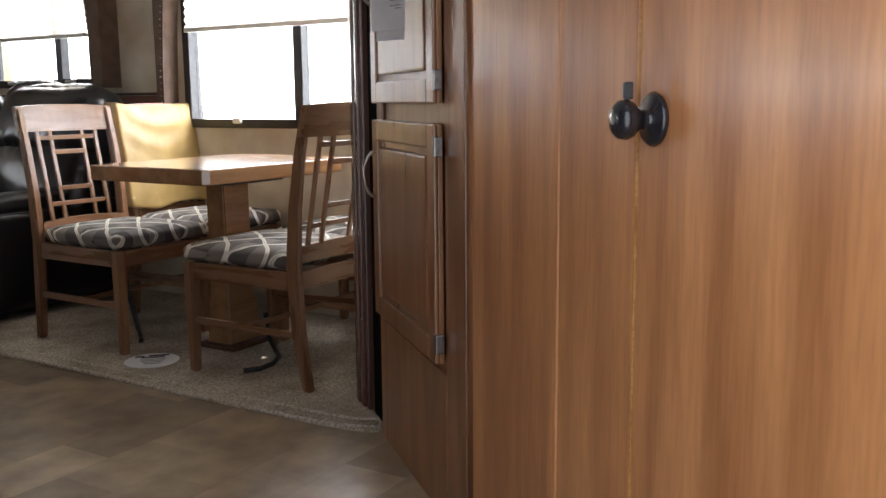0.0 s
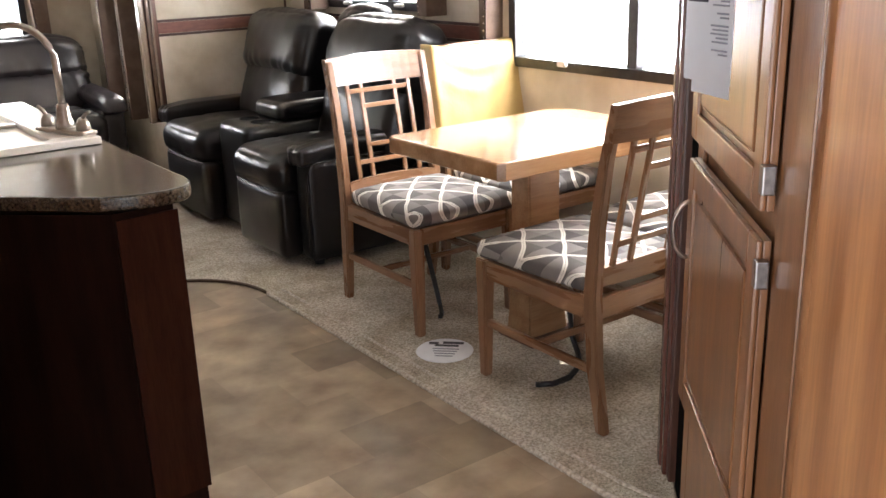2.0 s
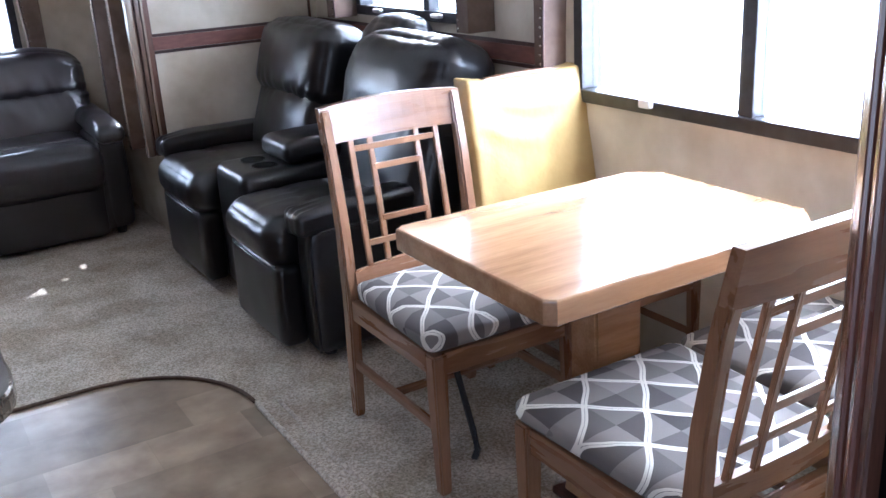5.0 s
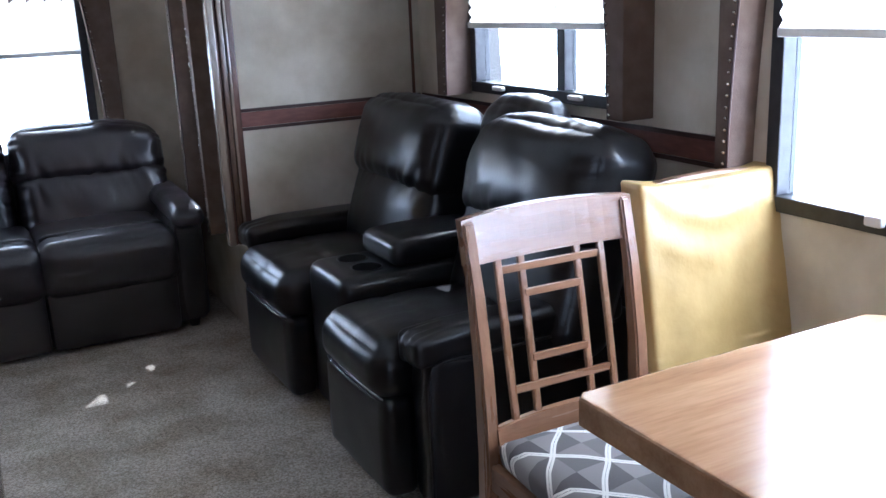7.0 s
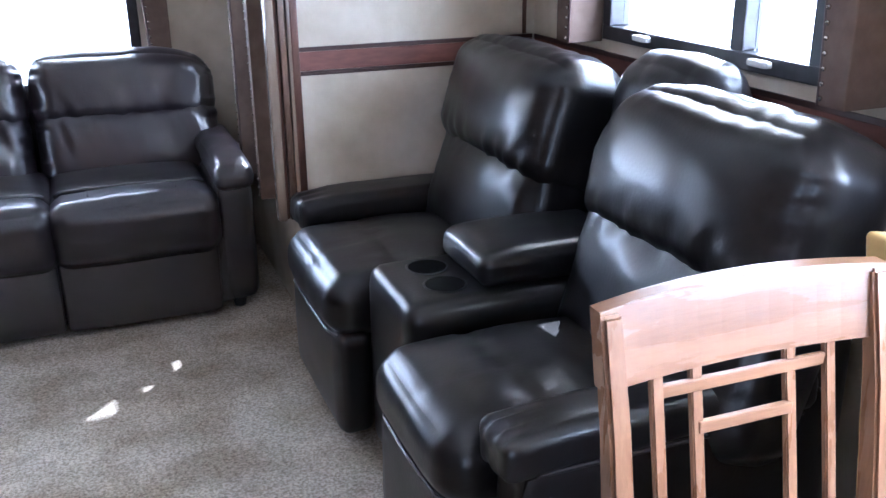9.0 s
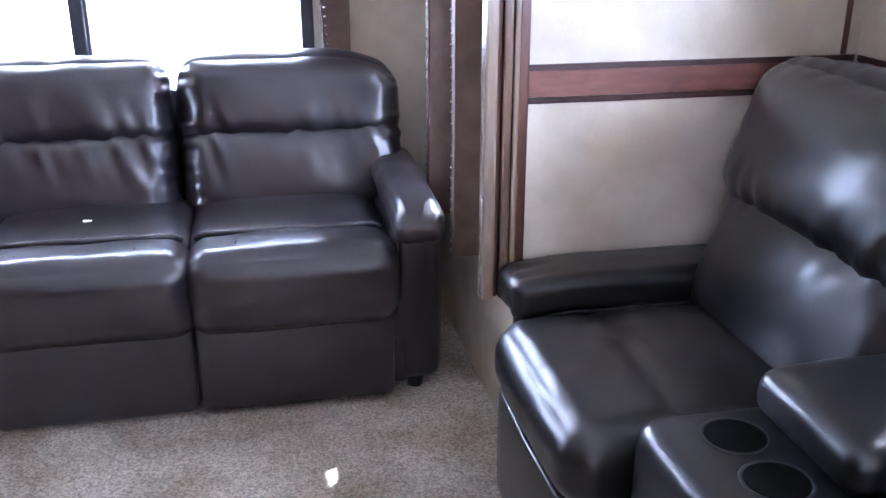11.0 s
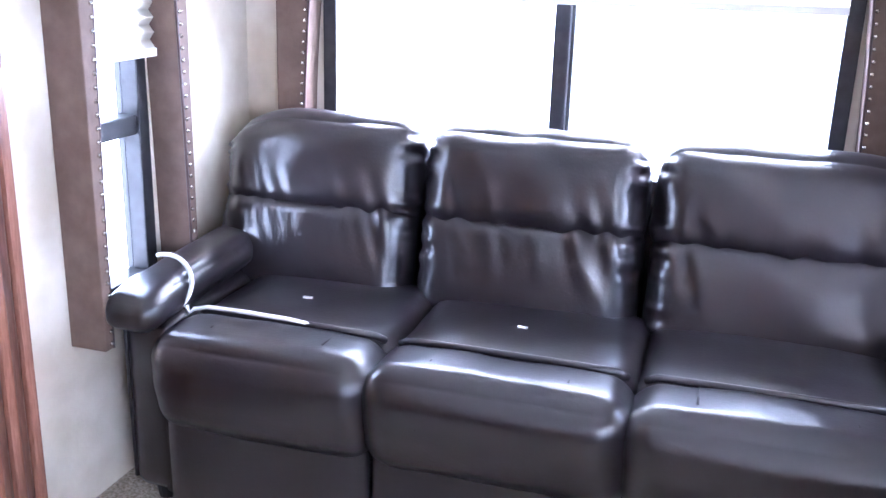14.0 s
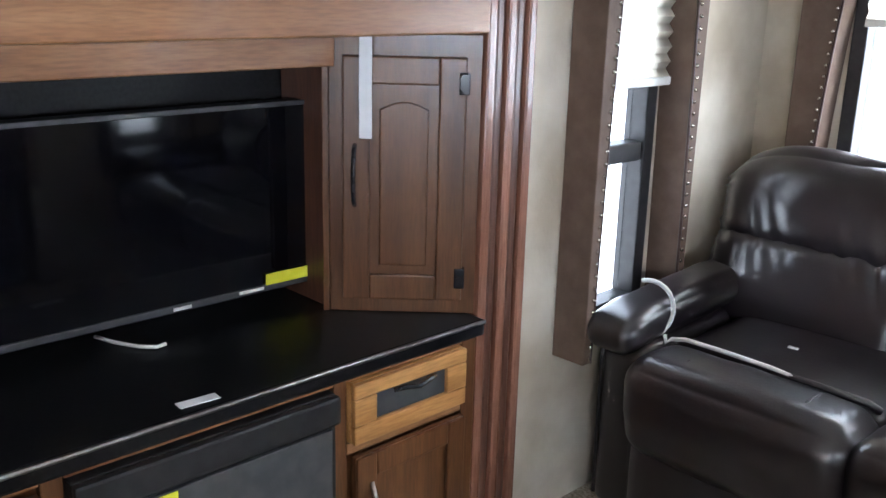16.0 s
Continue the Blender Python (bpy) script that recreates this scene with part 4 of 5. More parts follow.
# ---- reclining loveseat with console ----
def recliner():
    r = thing("reclining_loveseat", pose(3.30, 3.70, 0.010), "black leather reclining loveseat with cup-holder console", "sofa")
    # x runs back from the front, y along the seats
    part("base", box(0.08, 0.78, 0.06, 1.67, 0.02, 0.30, 0.02), M_LEATHER, r)
    for y0, y1, sd in ((0.125, 0.605, 0.0), (0.965, 1.520, 1.0)):
        w, c = y1 - y0, (y0 + y1) / 2

        def waterfall(q, w=w, sd=sd):
            """Seat that swells at the front, sags in the middle and is drawn in along a cross seam."""
            seam = max(0.0, 1 - abs(q.x + 0.115) / 0.022)
            cross = max(0.0, 1 - abs(q.y + 0.01) / 0.016) * (1.0 if q.x < -0.10 else 0.0)
            crease = 0.006 * noise.noise(Vector((q.x * 9, q.y * 24, sd))) * max(0.0, 1 - abs(q.x + 0.12) / 0.10)
            return Vector((q.x, q.y, q.z + ((-0.007 * seam - 0.004 * cross + crease - 0.012 * max(0.0, q.x) / 0.3) if q.z > 0 else 0.0)))
        part("footrest", cushion(0.10, w, 0.31, 0.030, (0.010, 0, 0), n=14, wrinkle=0.003, freq=9, seed=sd, at=(0.012, c, 0.195)), M_LEATHER, r, "padded front panel", True)
        seat = part("seat", cushion(0.66, w, 0.175, 0.072, (0.012, 0.0, 0.026), n=36, wrinkle=0.004, freq=6, seed=sd + 3, shape=waterfall, at=(0.275, c, 0.418)), M_LEATHER, r, "plump leather seat cushion", True)
        part("front_piping", tube([(-0.032, y0 + 0.03, 0.345), (-0.047, y0 + 0.08, 0.345), (-0.051, c, 0.345), (-0.047, y1 - 0.08, 0.345), (-0.032, y1 - 0.03, 0.345)], 0.0045, 8), M_SEAM_SHINE, seat, "pale shiny piping under the seat front", True)

    def gathers(q, w, h, flip, sd):
        """Folds drawn in towards the side seams and towards the joint of the two back cushions."""
        if q.x > 0:
            return q
        edge = min(1.0, max(0.0, (abs(q.y) / (w / 2) - 0.70) / 0.22))
        joint = max(0.0, 1 - abs(q.z * flip - (h / 2 - 0.045)) / 0.10)
        dx = 0.006 * edge * noise.noise(Vector((q.z * 30 + q.y * 14, q.y * 9, sd))) + 0.013 * joint * noise.noise(Vector((q.y * 24 + q.z * 9, q.z * 6, sd + 4)))
        return Vector((q.x + dx, q.y, q.z))

    for y0, y1, sd, cut in ((-0.06, 0.665, 0.0, 0.085), (0.875, 1.595, 1.0, 0.0)):
        w, c = y1 - y0, (y0 + y1) / 2
        tilt = pose(0, 0, 0, 0, 17, 0)
        part("backrest", cushion(0.21, w - 0.03, 0.42, 0.075, (0.040, 0.0, 0.01), n=40, wrinkle=0.006, freq=6, seed=sd + 6,
                                 shape=lambda q: gathers(q, w - 0.03, 0.42, 1, sd), m=pose(0.575, c, 0.60) @ tilt), M_LEATHER, r, "padded lower back cushion", True)

        def crown(q):
            q = gathers(q, w, 0.37, -1, sd)
            top = max(0.0, q.z / 0.185)
            ridge = 0.007 * noise.noise(Vector((q.y * 30, q.x * 9, sd + 8))) * max(0.0, top - 0.55) * 2
            return Vector((q.x, q.y - (cut * top * max(0.0, q.y / (w / 2)) if q.y > 0 else 0.0), q.z + ridge - 0.02 * abs(q.y / (w / 2)) ** 4 * top))
        head = part("headrest", cushion(0.255, w, 0.37, 0.085, (0.045, 0.0, 0.012), n=44, wrinkle=0.005, freq=5, seed=sd + 9, shape=crown, m=pose(0.650, c, 0.868) @ tilt), M_LEATHER, r, "rolled leather headrest", True)
        s0 = pose(0.650, c, 0.868) @ tilt
        part("side_seam", tube([tuple(s0 @ Vector((-0.122 + 0.05 * abs(z / 0.14) ** 3, -(w / 2 - 0.060), z))) for z in (-0.14, -0.10, -0.05, 0.0, 0.05, 0.10, 0.14)], 0.0035, 6), M_LEATHER_SEAM, head, "", True)
    part("middle_back", cushion(0.20, 0.40, 0.42, 0.09, (0.0, 0.0, 0.02), n=30, wrinkle=0.010, freq=9, seed=21, m=pose(0.770, 0.670, 0.872) @ pose(0, 0, 0, 0, 12, 0)), M_LEATHER, r, "puffed middle back cushion", True)
    part("back_shell", cushion(0.12, 1.62, 0.78, 0.04, n=10, at=(0.77, 0.855, 0.50)), M_LEATHER, r, "", True)
    for y0, y1, sd in ((0.0, 0.125, 0), (1.525, 1.690, 1)):
        c = (y0 + y1) / 2
        part("arm", cushion(0.72, y1 - y0, 0.47, 0.035, (0.004, 0.004, 0), n=14, wrinkle=0.003, seed=sd, at=(0.400, c, 0.275)), M_LEATHER, r, "leather-covered arm", True)

        def rolled(q, sd=sd):
            """Arm top with puckers at its front end."""
            front = max(0.0, (-q.x - 0.22) / 0.10)
            return Vector((q.x, q.y, q.z + 0.012 * front * noise.noise(Vector((q.y * 40, q.z * 20, sd))) - 0.010 * front))
        part("arm_pad", cushion(0.70, y1 - y0 + 0.012, 0.090, 0.030, (0, 0, 0.006), n=22, wrinkle=0.006, freq=9, seed=sd + 2, shape=rolled, at=(0.352, c, 0.528)), M_LEATHER, r, "padded arm top", True)
        part("piping", tube([(0.048, y0 + 0.012, 0.05), (0.045, y0 + 0.012, 0.42), (0.055, y0 + 0.010, 0.478), (0.10, y0 + 0.003, 0.486), (0.40, y0 + 0.001, 0.486), (0.66, y0 + 0.001, 0.486)], 0.005, 6), M_LEATHER_SEAM, r, "", True)
    con = part("console", cushion(0.66, 0.350, 0.53, 0.045, (0.004, 0, 0.0), n=16, wrinkle=0.0, at=(0.375, 0.785, 0.300)), M_LEATHER, r, "centre console box", True)
    for y in (0.722, 0.850):
        cup = part("cup_holder", lathe([(0.050, 0.0), (0.055, 0.001), (0.056, 0.0025), (0.053, 0.0035), (0.050, 0.002), (0.0, 0.002)], 32, pose(0.180, y, 0.5650)), M_BLACK, con, "black round cup holder", True)
        # Flat disc: the well's depth is only shade put into its colour
        part("well_shade_disc", lathe([(0.0, 0.0022), (0.0495, 0.0022), (0.0495, 0.0030), (0.0, 0.0030)], 32, pose(0.180, y, 0.5650)), M_WELL, cup, "flat near-black disc painting the well's shade")
    part("console_lid", cushion(0.42, 0.29, 0.085, 0.034, (0, 0, 0.014), n=20, wrinkle=0.004, at=(0.455, 0.785, 0.610)), M_LEATHER, con, "padded armrest lid", True)
    part("lid_tag", box(0.57, 0.60, 0.655, 0.70, 0.655, 0.661, 0.001), M_WHITE, con, "small flat white piece")
    for x in (0.12, 0.72):
        for y in (0.10, 1.60):
            part("foot", lathe([(0.0, 0.0), (0.022, 0.0), (0.026, 0.025), (0.0, 0.025)], 12, pose(x, y, 0)), M_BLACK, r)
    return r


recliner()


# ---- sofa at the rear wall ----
def sofa():
    s = thing("sofa", pose(1.32, 5.68, 0.010), "dark brown leather three-seat reclining sofa under the window", "sofa")
    part("base", box(0.10, 1.83, 0.12, 0.86, 0.03, 0.30, 0.015), M_SOFA, s)
    edges = (0.150, 0.672, 1.230, 1.785)
    for i, (a, b) in enumerate(zip(edges, edges[1:])):
        c, w = (a + b) / 2, b - a - 0.006
        part("front_panel", cushion(w, 0.06, 0.30, 0.022, (0, 0.008, 0), n=12, wrinkle=0.003, freq=6, seed=i, at=(c, 0.090, 0.175)), M_SOFA, s, "smooth front panel", True)
        part("seat_front", cushion(w + 0.030, 0.23, 0.250, 0.070, (0.0, 0.012, 0.012), n=30, wrinkle=0.006, freq=6, seed=i + 3, shape=lambda q: Vector((q.x, q.y + 0.03 * max(0.0, -q.z) / 0.12, q.z)), at=(c, 0.112, 0.382)), M_SOFA, s, "rolled front of the seat", True)
        seat = part("seat", cushion(w + 0.022, 0.46, 0.15, 0.050, (0.0, 0.0, 0.022), n=20, wrinkle=0.005, freq=7, seed=i + 6, at=(c, 0.40, 0.418)), M_SOFA, s, "leather seat cushion", True)
        for k, x in enumerate((c - w * 0.27, c + w * 0.27)):
            part("seam", tube([(x, 0.0 - 0.010, 0.40), (x, 0.025, 0.478), (x, 0.09, 0.515), (x, 0.17, 0.512)], 0.0035, 6), M_LEATHER_SEAM, seat, "", True)
        part("lip", tube([(c - w * 0.47, 0.215, 0.492), (c - w * 0.43, 0.200, 0.508), (c - w * 0.2, 0.196, 0.511), (c + w * 0.2, 0.196, 0.511), (c + w * 0.43, 0.200, 0.508), (c + w * 0.47, 0.215, 0.492)], 0.009, 10),
             M_SOFA, seat, "folded leather lip across the seat", True)
        tilt = pose(0, 0, 0, -13, 0, 0)
        a2, b2 = ((0.003, 0.588), (0.598, 1.188), (1.198, 1.897))[i]
        c, w = (a2 + b2) / 2, b2 - a2

        def gather(q, i=i, w=w, flip=1.0):
            """Pleats that fan out from the joint between the two back cushions."""
            joint = max(0.0, 1.0 - abs(q.z * flip - 0.12) / 0.16) if q.z * flip > -0.05 else 0.0
            sides = max(0.0, (abs(q.x) / (w / 2) - 0.80) * 5)
            d = 0.013 * joint * noise.noise(Vector((q.x * 26 + q.z * 8, i * 7.3, flip))) + 0.026 * sides * noise.noise(Vector((q.z * 42, i * 3.7, flip)))
            return Vector((q.x, q.y + (d if q.y < 0 else 0), q.z))
        part("backrest", cushion(w - 0.004, 0.22, 0.34, 0.080, (0.0, 0.028, 0.0), n=44, wrinkle=0.007, freq=6, seed=i + 9, shape=gather, m=pose(c, 0.655, 0.555) @ tilt), M_SOFA, s, "gathered lower back cushion", True)

        def crown(q, i=i):
            side = (-1 if i == 0 else 1) if i != 1 else 0
            cut = max(0.0, side * q.x / (0.27 if i == 0 else 0.34)) ** 3 * 0.060 if side else 0.0
            q = gather(q, flip=-1.0)
            return Vector((q.x, q.y, q.z - cut * min(1.0, max(0.0, q.z) / 0.13)))
        part("headrest", cushion(w, 0.23, 0.30, 0.085, (0.0, 0.032, 0.008), n=44, wrinkle=0.008, freq=6.5, seed=i + 14, shape=crown, m=pose(c, 0.715, 0.772) @ tilt), M_SOFA, s, "gathered upper back cushion", True)
    part("back_shell", box(0.06, 1.87, 0.82, 0.90, 0.05, 0.80, 0.03), M_SOFA, s)
    for x0, x1, sd in ((0.0, 0.150, 0), (1.785, 1.935, 1)):
        c = (x0 + x1) / 2
        part("arm", cushion(x1 - x0, 0.72, 0.48, 0.045, (0.003, 0.003, 0), n=12, wrinkle=0.003, seed=sd, at=(c, 0.48, 0.265)), M_SOFA, s, "upright leather arm", True)
        part("arm_pad", cushion(x1 - x0 - 0.004, 0.64, 0.088, 0.040, (0.003, 0.004, 0.010), n=22, wrinkle=0.007, freq=9, seed=sd + 5,
                                shape=lambda q: Vector((q.x, q.y, q.z + 0.10 * (q.y + 0.28) * 0.5 - 0.012 * max(0.0, -q.y - 0.22) / 0.1)), at=(c, 0.36, 0.540)), M_SOFA, s, "padded arm top", True)
        part("piping", tube([(x0 + 0.015, 0.127, 0.06), (x0 + 0.015, 0.122, 0.40), (x0 + 0.02, 0.115, 0.50)], 0.005, 6), M_LEATHER_SEAM, s, "", True)
    # White tubes paint the sunlight that crosses the arm and first seat
    part("strap", tube([(0.075 + 0.079 * math.sin(a), 0.20 + 0.03 * math.cos(a), 0.562 + 0.066 * math.cos(a)) for a in [(-0.4 + 2.7 * k / 12) for k in range(13)]], 0.006, 6), M_WHITE, s, "white strip painting sunlight over the arm", True)
    part("strap", tube([(0.148, 0.185, 0.520), (0.152, 0.188, 0.500), (0.165, 0.190, 0.512), (0.20, 0.194, 0.520), (0.30, 0.192, 0.522), (0.42, 0.192, 0.520), (0.47, 0.194, 0.514)], 0.0055, 6), M_WHITE, s, "white strip painting sunlight across the seat", True)
    for x in (0.390, 0.945):
        part("white_piece", box(x - 0.012, x + 0.012, 0.352, 0.361, 0.512, 0.518, 0.001), M_WHITE, s, "small flat white piece")
    for x in (0.08, 1.855):
        for y in (0.16, 0.80):
            part("foot", lathe([(0.0, 0.0), (0.022, 0.0), (0.028, 0.035), (0.0, 0.035)], 12, pose(x, y, 0)), M_BLACK, s)
    return s


sofa()


# ---- kitchen island ----
def island():
    k = thing("kitchen_island", pose(0, 0, 0), "dark brown wooden kitchen island base with angled end", "cabinet")
    pts = [(2.24, 2.275), (2.245, 3.90), (1.60, 3.90), (1.60, 2.72), (1.92, 2.42), (2.095, 2.265)]
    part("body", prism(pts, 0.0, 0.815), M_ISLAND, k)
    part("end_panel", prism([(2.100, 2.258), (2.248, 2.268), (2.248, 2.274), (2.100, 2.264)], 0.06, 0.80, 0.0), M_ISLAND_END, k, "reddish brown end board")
    top = thing("island_countertop", pose(0, 0, 0), "speckled brown laminate countertop with rounded edge", "countertop")
    n = 12
    cr = [((1 - u) ** 2 * 2.308 + 2 * u * (1 - u) * 2.335 + u * u * 2.08, (1 - u) ** 2 * 2.42 + 2 * u * (1 - u) * 2.165 + u * u * 2.285) for u in [i / n for i in range(n + 1)]]
    outer = [*cr, (1.90, 2.46), (1.55, 2.80), (1.55, 3.93), (2.315, 3.93)]
    part("worktop", prism(outer, 0.817, 0.853, 0.010), M_COUNTER, top)
    sk = thing("sink", pose(0, 0, 0), "white acrylic kitchen sink with broad rim", "sink")
    x0, x1, y0, y1 = 1.66, 2.285, 2.93, 3.87
    bm = bmesh.new()
    for a0, a1, b0, b1 in ((x0, x1, y0, y0 + 0.06), (x0, x1, y1 - 0.06, y1), (x0, x0 + 0.06, y0 + 0.06, y1 - 0.06), (x1 - 0.13, x1, y0 + 0.06, y1 - 0.06)):
        block(bm, a0, a1, b0, b1, 0.8545, 0.876, 0.005)
    part("rim", bm, M_SINK, sk)
    part("basin", box(x0 + 0.061, x1 - 0.131, y0 + 0.061, y1 - 0.061, 0.8545, 0.860, 0.001), M_SINK, sk)
    part("divider", box(x0 + 0.062, x1 - 0.132, 3.385, 3.415, 0.861, 0.872, 0.004), M_SINK, sk)
    return k


island()


def faucet():
    f = thing("kitchen_faucet", pose(2.225, 3.07, 0.8765, 0, 0, 54), "brushed nickel gooseneck kitchen faucet", "faucet")
    part("base_plate", cushion(0.23, 0.055, 0.014, 0.006, n=6, at=(0, 0, 0.007), m=pose(0, 0, 0, 0, 0, 56)), M_NICKEL, f, "", True)
    part("body", lathe([(0.0, 0.013), (0.028, 0.013), (0.027, 0.03), (0.021, 0.045), (0.019, 0.07), (0.016, 0.085), (0.0, 0.085)], 20), M_NICKEL, f, "", True)
    arc = [(0, 0.0, 0.08), (0, 0.0, 0.19)] + [(0, 0.115 - 0.115 * math.cos(a), 0.200 + 0.115 * math.sin(a)) for a in [math.pi * k / 14 for k in range(15)]] + [(0, 0.232, 0.175)]
    part("spout", tube(arc, 0.0105, 12), M_NICKEL, f, "tall curved spout", True)
    part("nozzle", lathe([(0.0, 0.0), (0.013, 0.0), (0.013, 0.03), (0.010, 0.034), (0.0, 0.034)], 16, pose(0, 0.233, 0.146)), M_NICKEL, f, "", True)
    for k in (-1, 1):
        px, py = k * 0.085 * math.cos(radians(56)), k * 0.085 * math.sin(radians(56))
        h = part("handle", lathe([(0.0, 0.013), (0.021, 0.013), (0.019, 0.035), (0.010, 0.05), (0.0, 0.05)], 16, pose(px, py, 0)), M_NICKEL, f, "", True)
        part("lever", tube([(px, py, 0.045), (px * 1.2, py * 1.2, 0.060), (px * 1.45, py * 1.45, 0.070)], 0.006, 8), M_NICKEL, h, "", True)


faucet()


# ---- media cabinet on the left wall ----
def media_cabinet():
    b = thing("media_base_cabinet", pose(0, 0, 0), "brown wooden media base cabinet with drawer and doors", "cabinet")
    XF = 1.315
    part("carcass", box(0.805, XF - 0.02, 4.065, 5.365, 0.06, 0.612, 0.002), M_CABINET, b)
    part("toe_kick", box(0.805, XF - 0.07, 4.065, 5.365, 0.0, 0.059), M_BLACK, b)
    for y0, y1, z0, z1 in ((4.065, 4.13, 0.06, 0.612), (4.44, 4.475, 0.06, 0.612), (4.985, 5.015, 0.06, 0.612), (5.325, 5.365, 0.06, 0.612)):
        part("stile", box(XF - 0.019, XF, y0, y1, z0, z1, 0.003), M_CABINET, b)
    for y0, y1, z0, z1 in ((4.476, 4.984, 0.598, 0.612), (5.016, 5.324, 0.598, 0.612), (5.016, 5.324, 0.445, 0.468), (4.131, 4.439, 0.598, 0.612)):
        part("rail", box(XF - 0.019, XF, y0, y1, z0, z1, 0.002), M_CABINET_H, b)
    d = part("drawer", box(XF - 0.018, XF + 0.006, 5.02, 5.32, 0.470, 0.596, 0.003), M_HONEY, b, "honey-coloured drawer front with dark inset")
    part("drawer_frame", box(XF + 0.0065, XF + 0.020, 5.02, 5.32, 0.470, 0.508, 0.004), M_HONEY, d)
    part("drawer_frame", box(XF + 0.0065, XF + 0.020, 5.02, 5.32, 0.566, 0.596, 0.004), M_HONEY, d)
    part("drawer_frame", box(XF + 0.0065, XF + 0.020, 5.02, 5.075, 0.509, 0.565, 0.003), M_HONEY, d)
    part("drawer_frame", box(XF + 0.0065, XF + 0.020, 5.265, 5.32, 0.509, 0.565, 0.003), M_HONEY, d)
    part("inset", box(XF + 0.0065, XF + 0.011, 5.0755, 5.2645, 0.5095, 0.5645, 0.001), M_GRAPHITE, d, "smoked dark inset panel")
    part("handle", tube([(XF + 0.022, 5.115, 0.562), (XF + 0.034, 5.135, 0.566), (XF + 0.038, 5.170, 0.560), (XF + 0.034, 5.205, 0.566), (XF + 0.022, 5.225, 0.562)], 0.0055, 8), M_KNOB, d, "dark curved pull", True)
    for y0, y1, z1, hy in ((5.025, 5.32, 0.440, 5.06), (4.135, 4.435, 0.590, 4.40)):
        q = part("door", box(XF + 0.001, XF + 0.012, y0, y1, 0.075, z1, 0.002), M_CABINET, b)
        for u0, u1, v0, v1 in ((y0, y0 + 0.05, 0.075, z1), (y1 - 0.05, y1, 0.075, z1), (y0 + 0.05, y1 - 0.05, 0.075, 0.125), (y0 + 0.05, y1 - 0.05, z1 - 0.05, z1)):
            part("door_frame", box(XF + 0.0125, XF + 0.022, u0, u1, v0, v1, 0.004), M_CABINET, q)
        part("handle", tube([(XF + 0.022, hy, z1 - 0.06), (XF + 0.036, hy, z1 - 0.09), (XF + 0.036, hy, z1 - 0.12), (XF + 0.022, hy, z1 - 0.15)], 0.005, 8), M_NICKEL, q, "", True)
    fp = thing("electric_fireplace", pose(0, 0, 0), "black framed appliance with grey front under the counter", "appliance")
    part("housing", box(XF - 0.0185, XF + 0.012, 4.480, 4.980, 0.090, 0.592, 0.004), M_BLACK, fp)
    part("top_bezel", box(XF + 0.0125, XF + 0.030, 4.480, 4.980, 0.535, 0.592, 0.006), M_BLACK, fp)
    part("glass_front", box(XF + 0.0125, XF + 0.022, 4.495, 4.965, 0.105, 0.525, 0.003), M_GRAPHITE, fp, "dark grey front panel")
    part("label", box(XF + 0.0225, XF + 0.0240, 4.615, 4.648, 0.44, 0.522, 0.0003), M_YELLOW, fp, "small yellow label")
    ct = thing("media_countertop", pose(0, 0, 0), "matte black laminate counter with a highlight strip on its edge", "countertop")
    part("worktop", box(0.805, 1.338, 4.065, 5.368, 0.614, 0.650, 0.006), M_BLACK_TOP, ct)
    # Grey strip paints the highlight along the counter's front edge
    part("edge_strip", tube([(1.338, 4.07, 0.645), (1.338, 5.366, 0.645)], 0.005, 8), M_HINGE, ct, "grey rounded strip painting an edge highlight", True)


media_cabinet()


def corner_cabinet():
    a, b2 = (1.300, 5.372), (1.085, 5.150)
    L = math.hypot(a[0] - b2[0], a[1] - b2[1])
    c = thing("corner_cabinet", along(b2, a, 0.651) @ pose(0, 0, 0, 0, 0, 180) @ pose(-L, 0, 0), "brown wooden corner cabinet with arched door", "cabinet")
    H = 0.585
    part("face_board", box(0.0, L, -0.018, 0.0, 0.0, H, 0.002), M_CABINET, c)
    raised_door(c, 0.030, L - 0.030, 0.035, H - 0.045, 0.001, M_CABINET, 0.035, L - 0.055, 0.30, M_KNOB, arch=True, hinge_mat=M_KNOB)
    part("paper_strip", cushion(0.026, 0.003, 0.20, 0.001, n=8, wrinkle=0.003, at=(L - 0.078, 0.036, 0.478)), M_PAPER, c, "long white paper strip")
    part("side_board", box(L, L + 0.014, -0.20, 0.004, 0.0, H, 0.002), M_CABINET, c)
    return c


corner_cabinet()


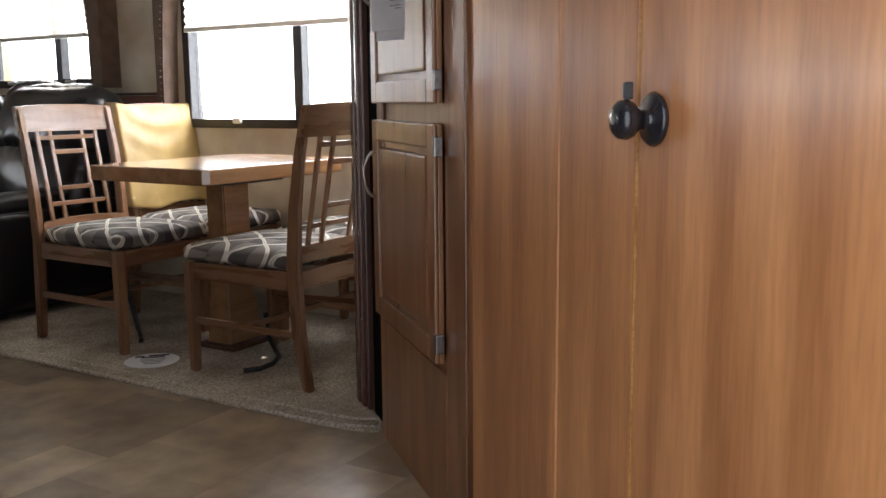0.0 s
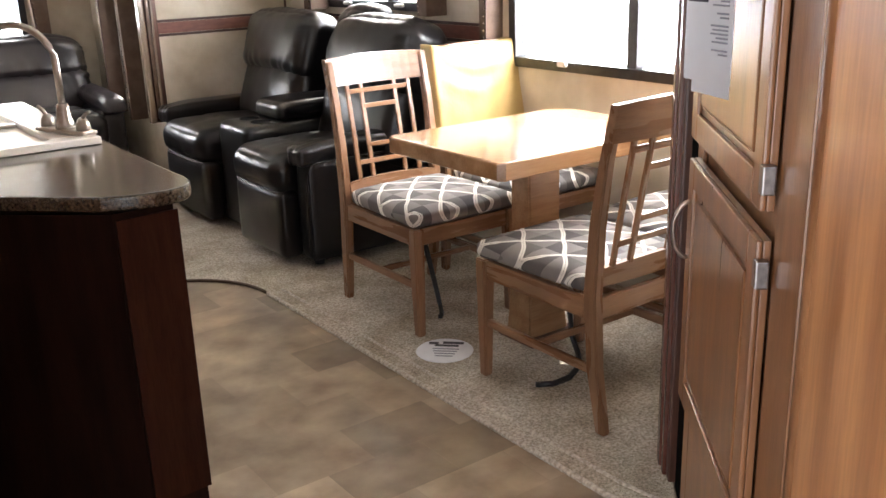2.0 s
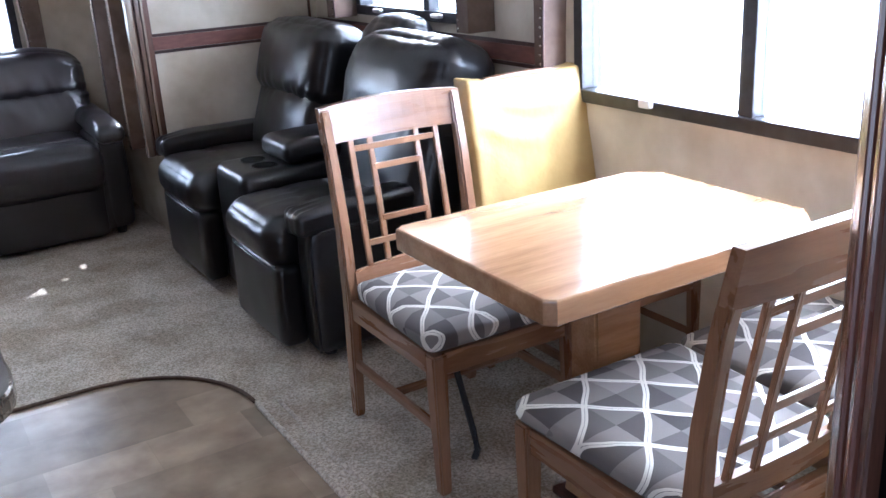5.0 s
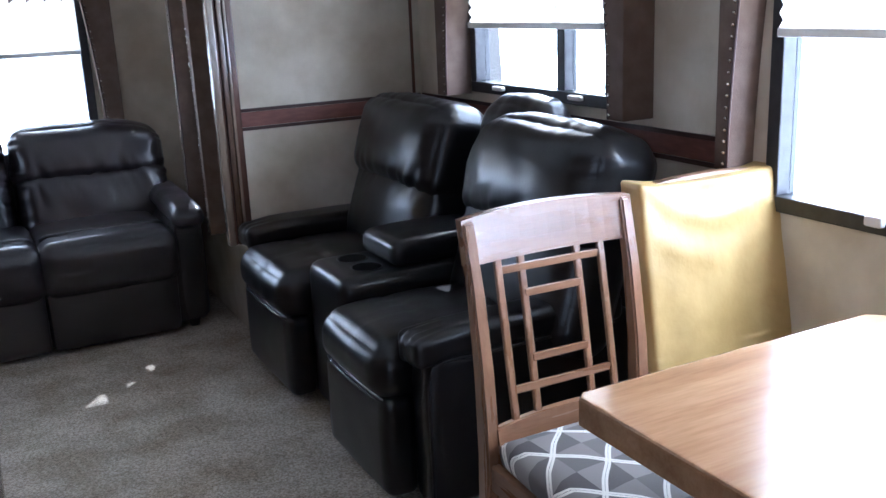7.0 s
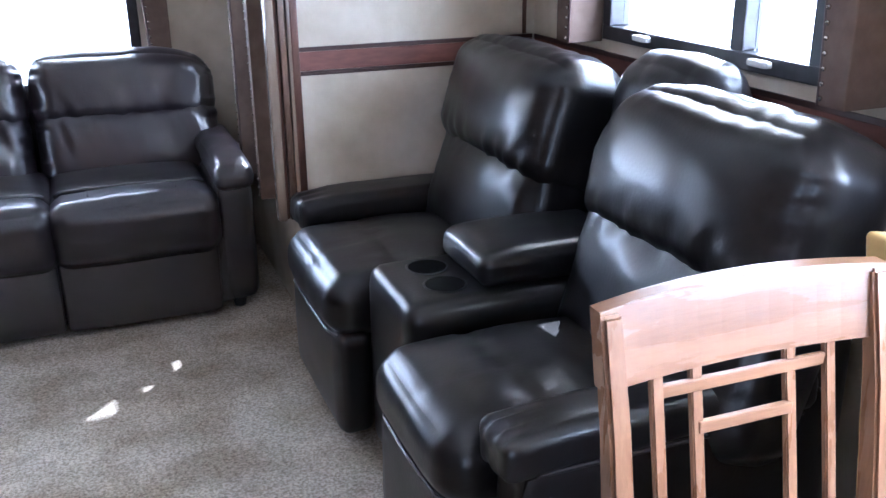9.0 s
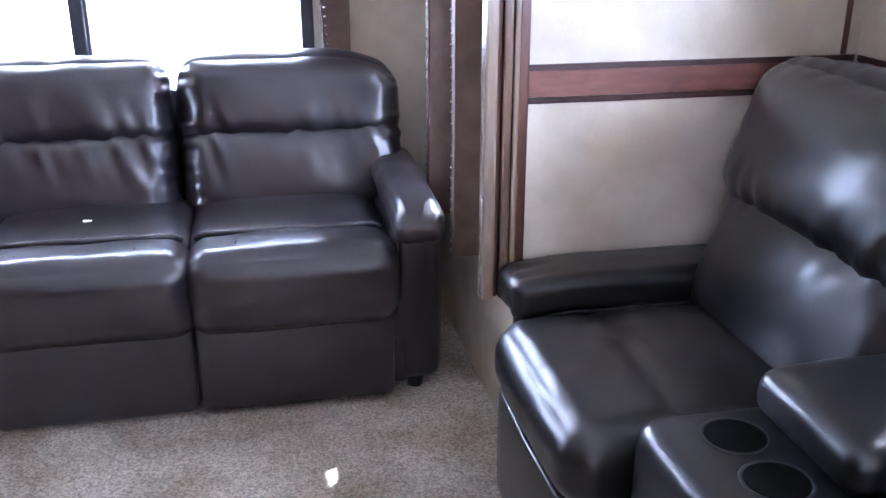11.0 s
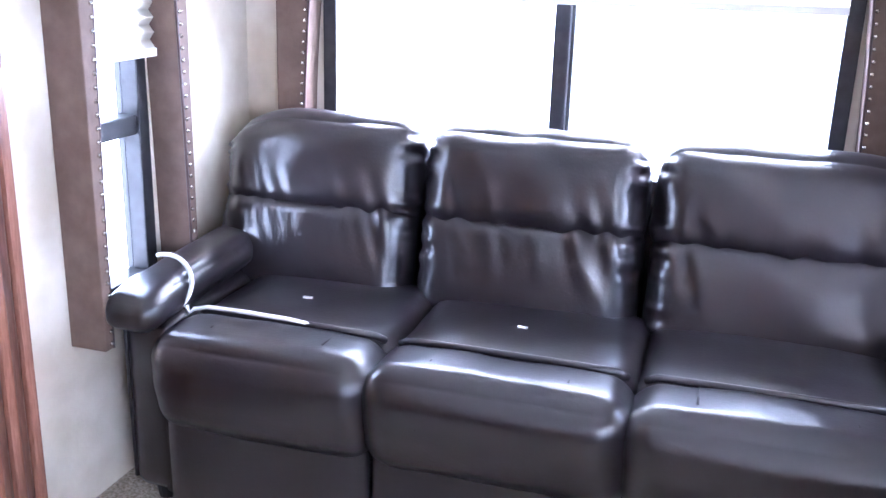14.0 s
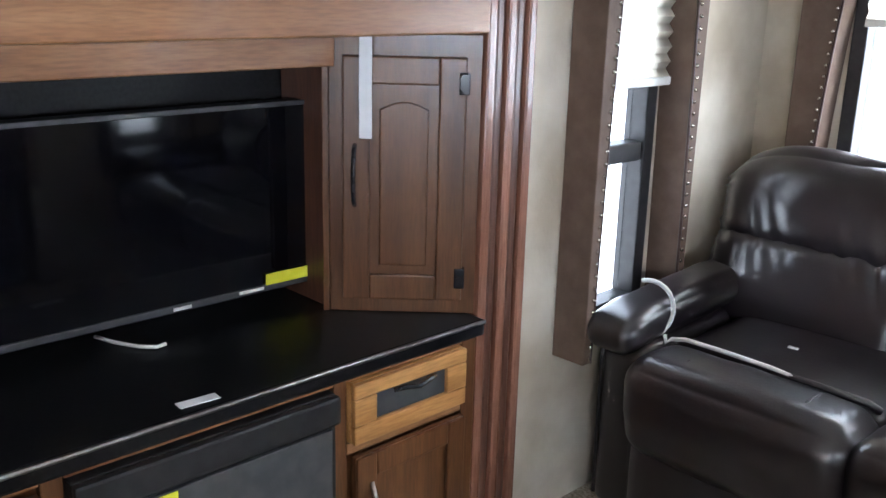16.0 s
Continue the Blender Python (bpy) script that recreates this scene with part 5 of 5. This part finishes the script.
def niche():
    n = thing("media_niche", pose(0, 0, 0), "black niche behind the television with wooden fascia", "cabinet")
    part("back_board", box(0.806, 0.900, 4.065, 5.26, 0.652, 1.236, 0.002), M_BLACK_TOP, n)
    part("side_panel", box(0.905, 1.078, 5.158, 5.176, 0.652, 1.236, 0.002), M_DARK_WOOD, n, "dark reddish wooden side board")
    part("fascia", box(1.08, 1.100, 4.065, 5.155, 1.168, 1.236, 0.003), M_CABINET_H, n, "wooden board above the television")
    up = thing("overhead_cabinet", pose(0, 0, 0), "light brown wooden overhead cabinet", "cabinet")
    part("carcass", box(0.805, 1.30, 4.065, 5.368, 1.238, TOP - 0.004, 0.003), M_CABINET_H, up)
    part("rail", box(1.301, 1.320, 4.065, 5.368, 1.240, 1.330, 0.004), M_CABINET_H, up)
    for y0, y1 in ((4.10, 4.70), (4.74, 5.34)):
        q = part("door", box(1.321, 1.332, y0, y1, 1.335, 1.95, 0.002), M_CABINET, up)
        part("raised_panel", box(1.3325, 1.342, y0 + 0.06, y1 - 0.06, 1.395, 1.89, 0.005), M_CABINET, q)


niche()


def television():
    t = thing("television", pose(0.985, 4.80, 0.890, 0, 0, 0), "switched-off flat television with glossy black screen", "television")
    W, H = 0.385, 0.200
    part("back", box(-0.045, -0.006, -W, W, -H, H, 0.008), M_BLACK, t)
    part("screen", box(-0.005, 0.002, -W + 0.010, W - 0.010, -H + 0.014, H - 0.010, 0.001), M_SCREEN, t, "glossy black screen")
    for y0, y1, z0, z1 in ((-W, W, H - 0.010, H), (-W, W, -H, -H + 0.014), (-W, -W + 0.010, -H + 0.014, H - 0.010), (W - 0.010, W, -H + 0.014, H - 0.010)):
        part("bezel", box(-0.005, 0.006, y0, y1, z0, z1, 0.002), M_BEZEL, t)
    part("sticker", box(0.0065, 0.008, 0.250, 0.384, -0.187, -0.162, 0.0003, pose(0, 0, 0, 0, 0, 0)), M_YELLOW, t, "bright yellow label strip")
    part("wall_bracket", box(-0.084, -0.046, -0.10, 0.10, -0.08, 0.08, 0.003), M_BLACK, t)
    part("bottom_label", box(0.0065, 0.008, 0.185, 0.245, -0.195, -0.188, 0.0003), M_WHITE, t, "thin white label")
    part("bottom_label", box(0.0065, 0.008, 0.035, 0.075, -0.197, -0.190, 0.0003), M_WHITE, t, "thin white label")


television()
whole("white_cable", tube([(0.93, 4.70, 0.656), (0.98, 4.715, 0.656), (1.03, 4.74, 0.656), (1.055, 4.765, 0.656), (1.05, 4.785, 0.656)], 0.004, 8), M_WHITE, "short white cable lying on the counter", "cable", smooth=True)
whole("paper_slip", box(-0.012, 0.012, -0.036, 0.036, 0.0, 0.0015, 0.0003, pose(1.305, 4.71, 0.6508, 0, 0, -4)), M_PAPER, "small white paper slip on the counter", "paper")
